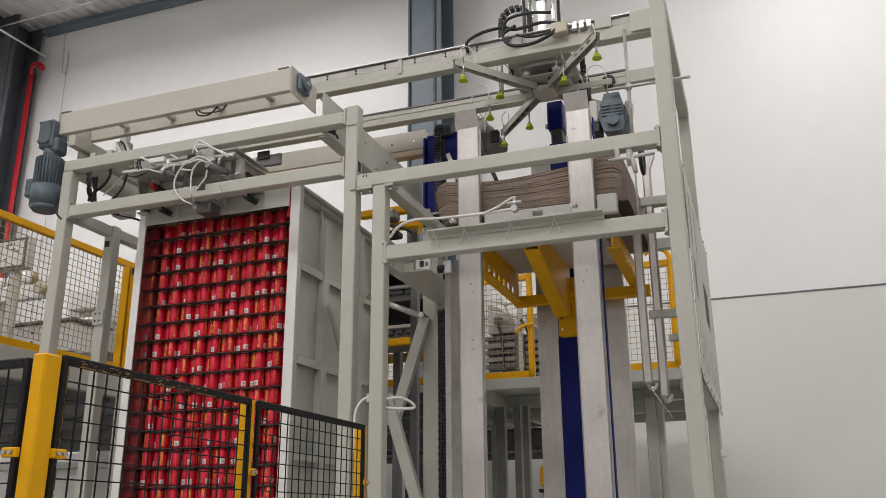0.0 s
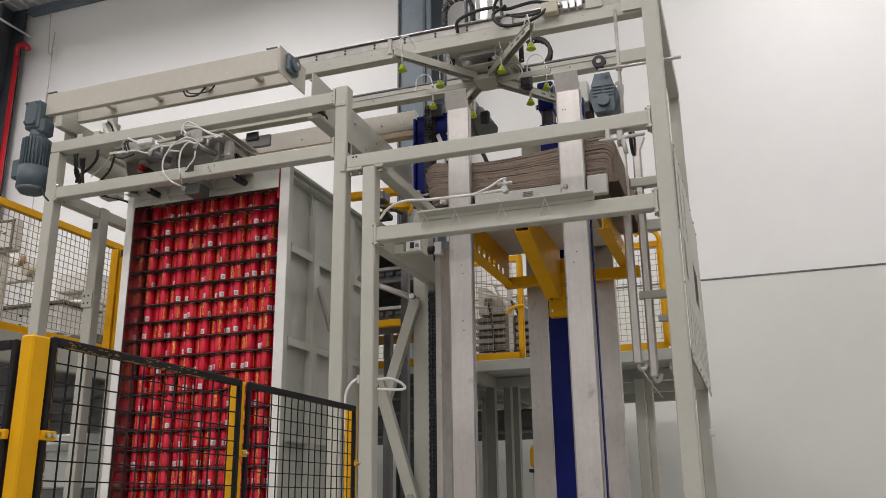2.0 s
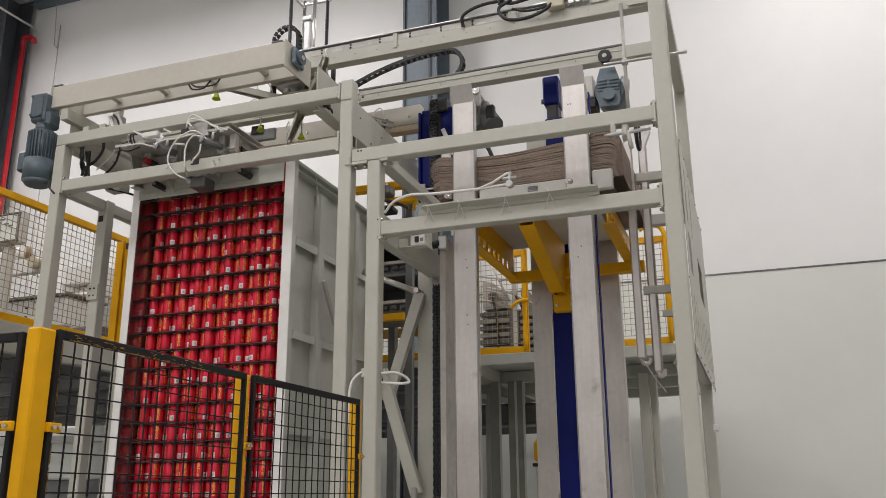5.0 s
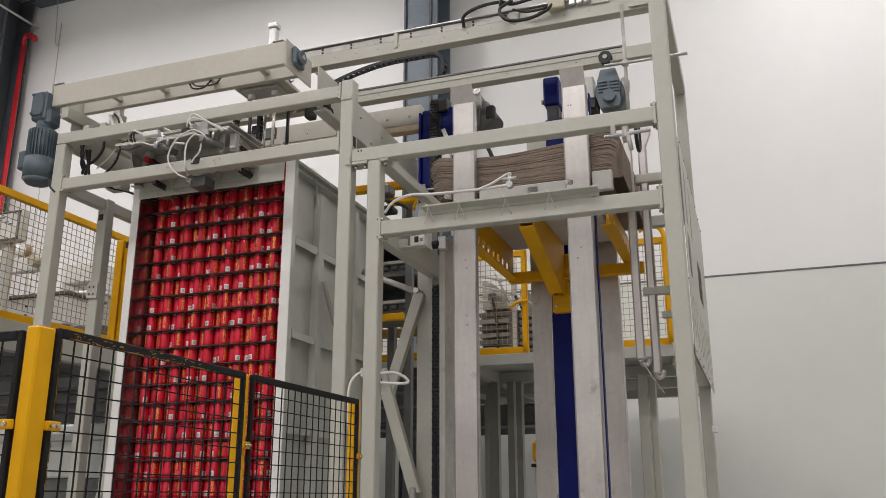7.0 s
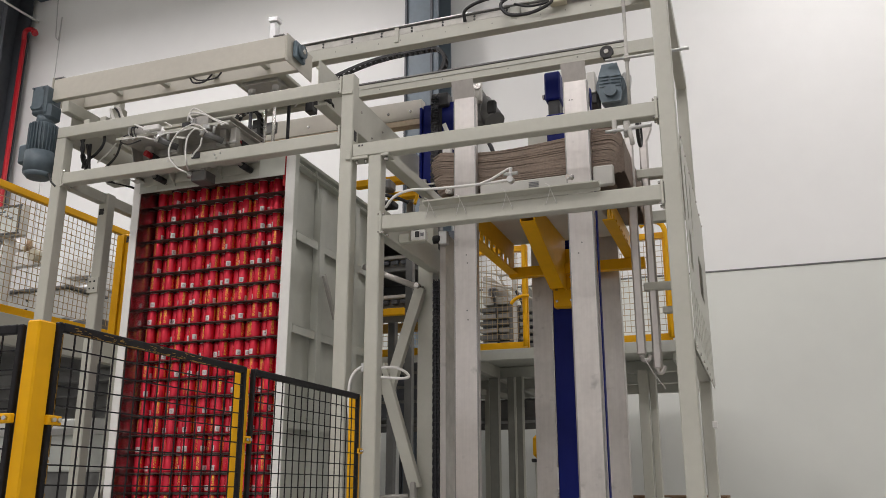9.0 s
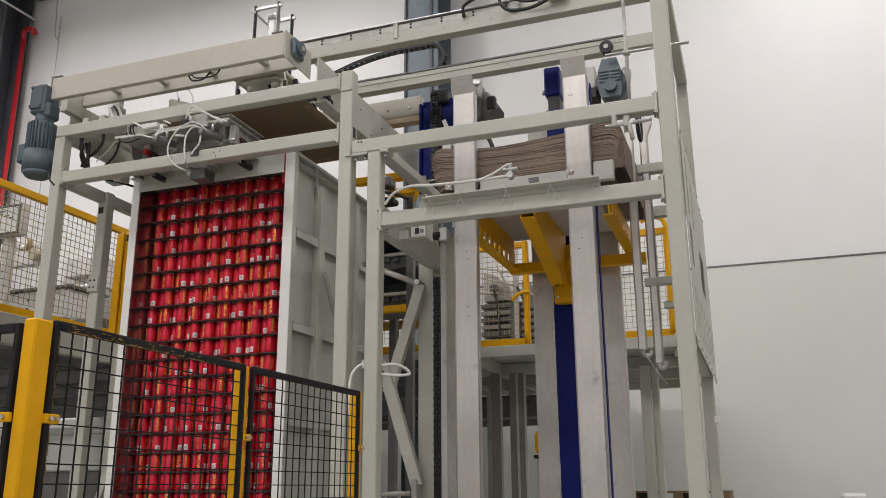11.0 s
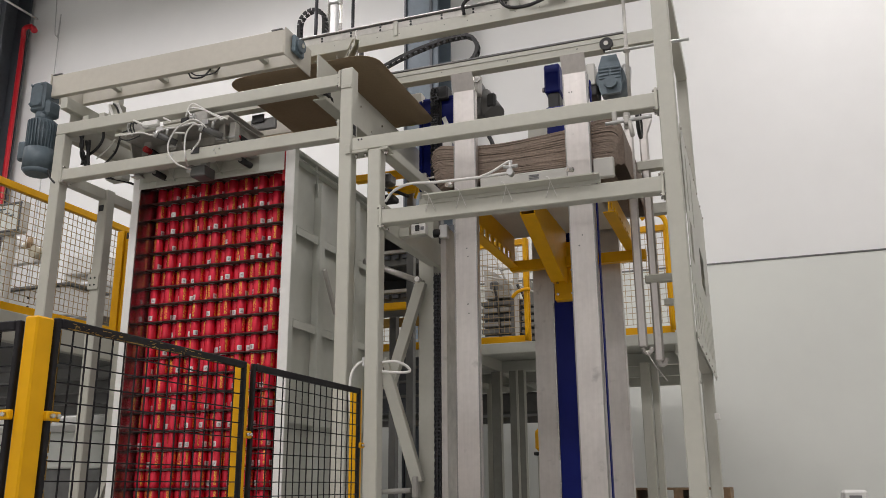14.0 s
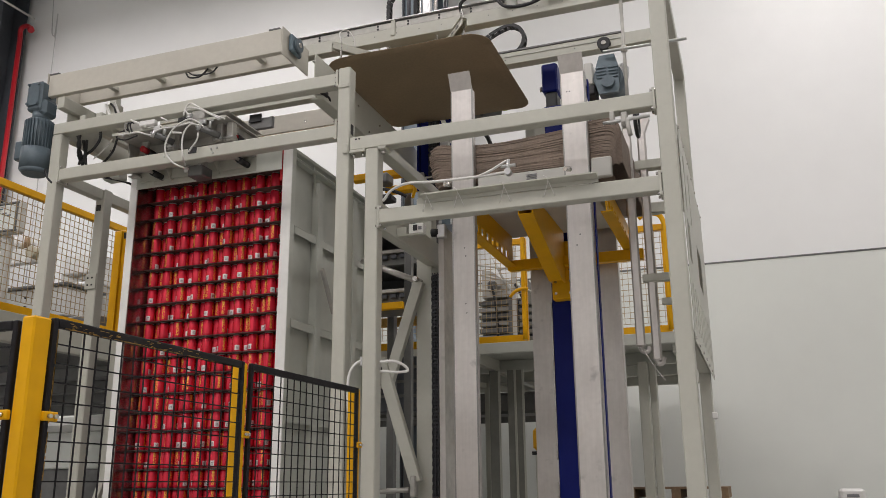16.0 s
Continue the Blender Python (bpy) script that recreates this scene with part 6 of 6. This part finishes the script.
        part("pipe", rod((-6.3, 7.9 + 0.1 * i, z), (-5.75, 7.9 + 0.06 * i, z + 0.03), 0.022, None, 10), M_STEEL, m)
    part("valve", rod((-7.15, 6.90, 4.05), (-7.15, 6.998, 4.05), 0.062, None, 18), M_BEIGE, m)
    part("blue_drum", rod((-7.9, 5.2, 2.987), (-7.9, 5.2, 4.1), 0.28, None, 24), M_BLUE, m)
    part("white_hood", rod((-7.9, 5.2, 4.101), (-7.9, 5.2, 4.5), 0.30, None, 24, 0.16), M_WHITE, m)
    part("hood_hose", hose([(-7.55, 5.15, 4.0), (-7.5, 5.15, 4.4), (-7.4, 5.15, 4.55), (-7.3, 5.15, 4.45), (-7.32, 5.15, 4.1)], 0.03), M_RUBBER, m)
    # stepped conveyor seen between the posts
    k = thing("stair_conveyor", "grey stepped conveyor with pipes behind the railing", "conveyor", (-2.9, 9.6, 2.986))
    part("casing", box(-2.80, -2.12, 9.12, 9.7, 2.987, 3.60, 0.02), M_HALLDARK, k)
    for i in range(7):
        z = 3.05 + i * 0.078
        part("louvre", bar((-2.80, 9.06, z + 0.03), (-2.46, 9.06, z + 0.03), 0.07, 0.045), M_CONVEYOR if i % 2 else M_MACHDARK, k)
        part("louvre", bar((-2.34, 9.06, z), (-2.10, 9.06, z), 0.07, 0.04), M_CONVEYOR, k)
    part("upright", box(-2.405, -2.365, 8.98, 9.02, 2.987, 4.15, 0.004), M_MACHINE, k)
    part("side_plate", box(-2.46, -2.41, 9.02, 9.10, 2.987, 3.62, 0.004), M_MACHDARK, k)
    part("hood", prism([(-2.78, 3.62), (-2.48, 3.62), (-2.52, 3.80), (-2.66, 3.92), (-2.78, 3.95)], "y", 9.10, 9.35), M_DULL, k)
    part("hood", prism([(-2.34, 3.55), (-2.14, 3.55), (-2.14, 3.66), (-2.26, 3.80), (-2.34, 3.82)], "y", 9.10, 9.35), M_CONVEYOR, k)
    part("gearbox", box(-2.70, -2.60, 9.02, 9.10, 3.68, 3.80, 0.02), M_MACHDARK, k)
    for a, c in (((-2.80, 3.98), (-2.20, 3.86)), ((-2.76, 3.86), (-2.36, 3.74)), ((-2.62, 4.06), (-2.44, 3.66)), ((-2.80, 3.70), (-2.50, 3.66)), ((-2.36, 3.92), (-2.12, 3.88)), ((-2.36, 3.72), (-2.14, 3.60)), ((-2.55, 3.90), (-2.20, 3.98))):
        part("pipe", rod((a[0], 8.97, a[1]), (c[0], 8.99, c[1]), 0.013, None, 8), M_MACHINE, k)
    part("cable", hose([(-2.64, 8.95, 3.76), (-2.60, 8.94, 3.62), (-2.575, 8.95, 3.4), (-2.56, 8.95, 3.0)], 0.014), M_RUBBER, k)
    part("cable", hose([(-2.36, 8.95, 3.72), (-2.28, 8.94, 3.55), (-2.24, 8.95, 3.3), (-2.23, 8.95, 3.0)], 0.014), M_RUBBER, k)
    # roller conveyor tiers behind the can shaft
    r = thing("tier_conveyor", "dark grey tiered slat conveyor behind the shaft", "conveyor", (-3.2, 7.2, 0))
    part("back_plate", box(-4.2, -2.45, 7.60, 7.615, 3.24, 4.05, 0.002), M_HALLDARK, r)
    for i, z in enumerate((3.90, 3.60, 3.24)):
        t = part("tier", box(-4.2, -2.5, 6.9, 6.98, z - 0.10, z - 0.005, 0.004), M_MACHDARK, r)
        part("tier_lip", bar((-4.2, 6.885, z + 0.02), (-2.5, 6.885, z + 0.02), 0.05, 0.03), M_DULL, t)
        for j in range(8, 19):
            part("slat_lug", box(-4.18 + j * 0.088, -4.125 + j * 0.088, 6.865, 6.8985, z - 0.045, z - 0.008, 0.004), M_HALLDARK, t)
        part("tray", box(-4.2, -2.5, 6.99, 7.595, z - 0.06, z - 0.04, 0.002), M_MACHDARK, t)
    part("lower_tray", box(-4.4, -2.75, 7.95, 8.2, 2.30, 2.84, 0.01), M_HALLDARK, r)
    for z in (2.44, 2.58, 2.72):
        part("tray_rail", box(-4.4, -2.75, 7.92, 7.945, z, z + 0.025, 0.003), M_MACHDARK, r)
    part("cross_beam", box(-4.2, -2.8, 7.88, 7.94, 3.142, 3.229, 0.004), M_WORN, r, "brown-yellow cross beam")
    part("yellow_beam", box(-4.2, -2.8, 7.88, 7.94, 2.905, 2.97, 0.004), M_YELLOW, r)
    for x in (-4.22, -3.3, -2.62):
        part("upright", box(x, x + 0.07, 7.62, 7.70, 0, 3.75, 0.004), M_MACHDARK, r)
    part("guard", box(-3.25, -2.80, 6.80, 6.86, 3.085, 3.145, 0.004), M_YELLOW, r, "yellow guard strip")
    y = thing("yellow_tool_arm", "yellow machine arm with black cables behind the post", "machine arm", (-2.6, 6.2, 3.9))
    part("beam", box(-3.05, -2.50, 6.25, 6.33, 4.09, 4.15, 0.006), M_YELLOW, y)
    part("beam", box(-2.72, -2.44, 6.20, 6.28, 3.93, 3.99, 0.01), M_YELLOW, y)
    part("motor", box(-2.73, -2.63, 6.06, 6.19, 3.97, 4.06, 0.015), M_MACHDARK, y)
    part("clamp_ring", hose([(-2.52, 6.15, 4.02), (-2.45, 6.15, 4.0), (-2.43, 6.15, 3.92), (-2.45, 6.15, 3.84)], 0.013), M_YELLOW, y)
    part("tray", box(-2.74, -2.60, 6.05, 6.18, 3.82, 3.87, 0.01), M_RUBBER, y)
    part("cable", hose([(-2.70, 6.1, 3.93), (-2.64, 6.08, 3.91), (-2.56, 6.08, 3.88), (-2.48, 6.1, 3.84)], 0.014), M_RUBBER, y)
    part("stand", box(-2.60, -2.54, 6.34, 6.40, 0, 4.14, 0.004), M_MACHDARK, y)
    b = thing("sensor_box", "small grey sensor box with printed bars on a bracket", "sensor box", (-1.9, 4.6, 3.1))
    part("case", box(-1.83, -1.74, 4.53, 4.58, 3.03, 3.09, 0.004), M_WHITE, b)
    part("plug", box(-1.80, -1.775, 4.52, 4.529, 3.045, 3.08, 0.002), M_RUBBER, b)
    part("print_bars", box(-1.768, -1.748, 4.5265, 4.5295, 3.05, 3.07, 0), M_PRINT, b)
    part("bracket", box(-1.90, -1.74, 4.53, 4.58, 3.022, 3.028, 0.001), M_FRAME, b)
    part("stem", box(-1.913, -1.85, 4.545, 4.56, 3.029, 3.08, 0.002), M_FRAME, b)
    # things below the platform, through the fence
    u = thing("under_conveyor", "grey conveyor structure under the platform", "conveyor", (-7.5, 6.5, 0))
    for i, z in enumerate((2.70, 2.62, 2.55, 2.48)):
        part("slat_beam", box(-10.5, -5.75, 6.8 + i * 0.4, 6.95 + i * 0.4, z - 0.06, z + 0.05, 0.006), M_MACHDARK, u)
    part("side_plate", box(-11.5, -5.75, 8.8, 8.86, 2.62, 2.92, 0.004), M_MACHDARK, u)
    for x in (-9.2, -7.6, -6.2):
        part("leg", box(x, x + 0.1, 8.87, 8.95, 0, 2.63, 0.004), M_MACHDARK, u)
    t = thing("white_tank", "white covered machine housing on a grey plinth", "machine housing", (-8.2, 10.0, 0))
    part("housing", box(-10.9, -6.8, 9.6, 10.8, 2.36, 2.62, 0.09), M_WHITE, t)
    part("side", box(-10.8, -6.9, 9.7, 10.7, 1.86, 2.359, 0.02), M_WALL_LOW, t)
    part("plinth", box(-10.7, -7.0, 9.75, 10.65, 0.0, 1.859, 0.01), M_MACHDARK, t)
    for x0 in (-0.93,):
        p = thing("pallet_stack", "stack of raw wooden pallets by the wall", "pallet stack", (x0, 10.6, 0), "pallet stacks")
        for k in range(11):
            z = k * 0.142
            part("top_deck", box(x0 - 0.55, x0 + 0.55, 10.2, 11.2, z + 0.12, z + 0.143, 0.003), M_WOOD, p)
            for dx in (-0.55, -0.05, 0.45):
                part("block", box(x0 + dx, x0 + dx + 0.1, 10.2, 11.2, z + 0.022, z + 0.119, 0.003), M_WOOD, p)
            part("bottom_deck", box(x0 - 0.55, x0 + 0.55, 10.2, 10.3, z, z + 0.021, 0.003), M_WOOD, p)
    q = thing("floor_conveyor", "grey roller conveyor frames beneath the platform", "conveyor", (-2.5, 9.6, 0))
    for i, (x, w, h) in enumerate(((-3.05, 0.10, 2.70), (-2.90, 0.06, 2.72))):
        part("upright", box(x, x + w, 9.3 + 0.2 * i, 9.4 + 0.2 * i, 0, h, 0.004), M_FRAME, q)
    for z in (2.30,):
        part("cross_rail", box(-4.6, -2.0, 9.9, 9.96, z, z + 0.07, 0.004), M_MACHDARK, q)
    part("guide_bar", bar((-3.1, 9.2, 2.72), (-2.2, 10.6, 2.60), 0.05, 0.06), M_FRAME, q)
    part("belt_cover", box(-5.0, -1.9, 9.98, 10.5, 2.41, 2.66, 0.03), M_MACHDARK, q)
    part("leg", box(-4.9, -4.8, 10.0, 10.1, 0, 2.409, 0.004), M_FRAME, q)
    k = thing("yellow_bollard", "yellow guard block with black base between posts", "guard block", (-1.75, 7.0, 0))
    part("pole", box(-1.72, -1.66, 7.0, 7.1, 0, 1.83, 0.004), M_FRAME, k)
    part("block", box(-1.73, -1.60, 6.95, 7.1, 1.86, 2.05, 0.03), M_YELLOW, k)
    part("base", box(-1.74, -1.62, 6.96, 7.09, 1.832, 1.859, 0.004), M_RUBBER, k)
    s = thing("white_box", "small white plastic box with a grey mark at the wall", "box", (0.93, 11.35, 0))
    part("case", box(0.80, 1.07, 11.2, 11.5, 1.28, 1.525, 0.03), M_WHITE, s)
    part("mark", box(0.87, 1.0, 11.194, 11.199, 1.43, 1.465, 0.004), M_PRINT, s)
    part("stand", box(0.87, 1.0, 11.3, 11.4, 0, 1.279, 0.004), M_MACHINE, s)


# ---- travelling cable chain along the rear rail ----
CHAIN_Y, CHAIN_R, CHAIN_FIX, LINK = 5.54, 0.118, -2.70, 0.0463


def chain_pose(s, xt):
    """Place and turn at the length s from the fixed end, when the trolley is at xt: lower run to the bend, then back above."""
    total = 41 * LINK
    arc = math.pi * CHAIN_R
    # lower run from CHAIN_FIX to the bend, bend, upper run back to the trolley end
    end = xt + 0.20
    lower = (total - arc + (end - CHAIN_FIX)) / 2
    z0 = ZR + 0.016
    if s < lower:
        return CHAIN_FIX + s, z0, 0.0
    if s < lower + arc:
        a = (s - lower) / CHAIN_R
        return CHAIN_FIX + lower + CHAIN_R * math.sin(a), z0 + CHAIN_R * (1 - math.cos(a)), a
    d = s - lower - arc

    def rise(k):
        return 2 * CHAIN_R - 0.15 * max(0, 1 - (total - lower - arc - k) / 0.7) ** 2 * min(1, k / 0.25)
    slope = (rise(d + 0.005) - rise(d - 0.005)) / 0.01
    return CHAIN_FIX + lower - d, z0 + rise(d), math.pi - math.atan(slope)


def cable_chain():
    c = thing("cable_chain", "black plastic cable chain along the crane rail", "cable chain", (FAR * CHAIN_FIX, FAR * CHAIN_Y, 1.6 + FAR * (ZR - 1.6)))
    b = link_bmesh(FAR * LINK, 0.025, 0.0145)
    me = mesh_of("chain_link", b, M_RUBBER)
    links = []
    for i in range(41):
        ob = new("chain_link", me)
        ob.parent = c
        links.append(ob)
    return c, links


# ---- motion ----
TRAVEL = [(0.0, 0.0), (1.15, 0.0), (1.3, -0.028), (1.5, -0.117), (2.0, -0.346), (2.5, -0.578), (3.0, -0.818), (3.5, -1.068), (4.0, -1.303),
          (4.5, -1.537), (5.0, -1.770), (5.3, -1.905), (5.6, -2.015), (5.9, -2.065), (6.1, -2.075), (9.0, -2.075), (12.45, -2.075), (12.6, -2.055), (12.8, -1.995),
          (13.0, -1.922), (13.5, -1.737), (14.0, -1.553), (14.5, -1.368), (15.0, -1.178), (15.5, -0.990), (16.0, -0.800)]
LOW = 0.716
LIFT = [(0.0, 0.0), (5.6, 0.0), (5.8, -0.03), (6.0, -0.115), (6.3, -0.275), (6.5, -0.385), (6.75, -0.53), (6.95, -0.64), (7.15, -0.705), (7.3, -LOW), (9.3, -LOW), (9.6, -0.70), (10.2, -0.46), (10.8, -0.24), (11.3, -0.095),
        (11.6, -0.047), (12.0, -0.015), (12.4, 0.0), (16.0, 0.0)]


def along(rows, t):
    return float(np.interp(t, [r[0] for r in rows], [r[1] for r in rows]))


def motions():
    times = sorted({r[0] for r in TRAVEL} | {r[0] for r in LIFT} | {0.25 * k for k in range(65)})
    walk(TROLLEY, [(t, pose(HX + FAR * along(TRAVEL, t), YH, 4.55)) for t in times])
    walk(HEAD, [(t, pose(HX + FAR * along(TRAVEL, t), YH, HEAD_Z + along(LIFT, t))) for t in times])
    walk(SHEET, [(t, pose(STACK_X + (FAR * (along(TRAVEL, t) + 2.075) if t > 9 else 0), 5.265, STACK_TOP + 0.008 + (along(LIFT, t) + LOW if t > 9 else 0))) for t in times])
    for i, ob in enumerate(LINKS):
        rows = []
        for k in range(0, 65):
            t = 0.25 * k
            x, z, a = chain_pose((i + 0.5) * LINK, HX + along(TRAVEL, t))
            rows.append((t, pose(FAR * (x - CHAIN_FIX), 0, FAR * (z - ZR), 0, -math.degrees(a), 0)))
        walk(ob, rows)


hall()
safety_fence()
machine_frame()
slotted_panel()
stack_guide()
wide_beam()
clamp_unit()
crane_rails()
TROLLEY, HEAD, SHEET = crane()
magazine()
lift_table()
platform()
background_machines()
CHAIN, LINKS = cable_chain()
can_stack()
motions()
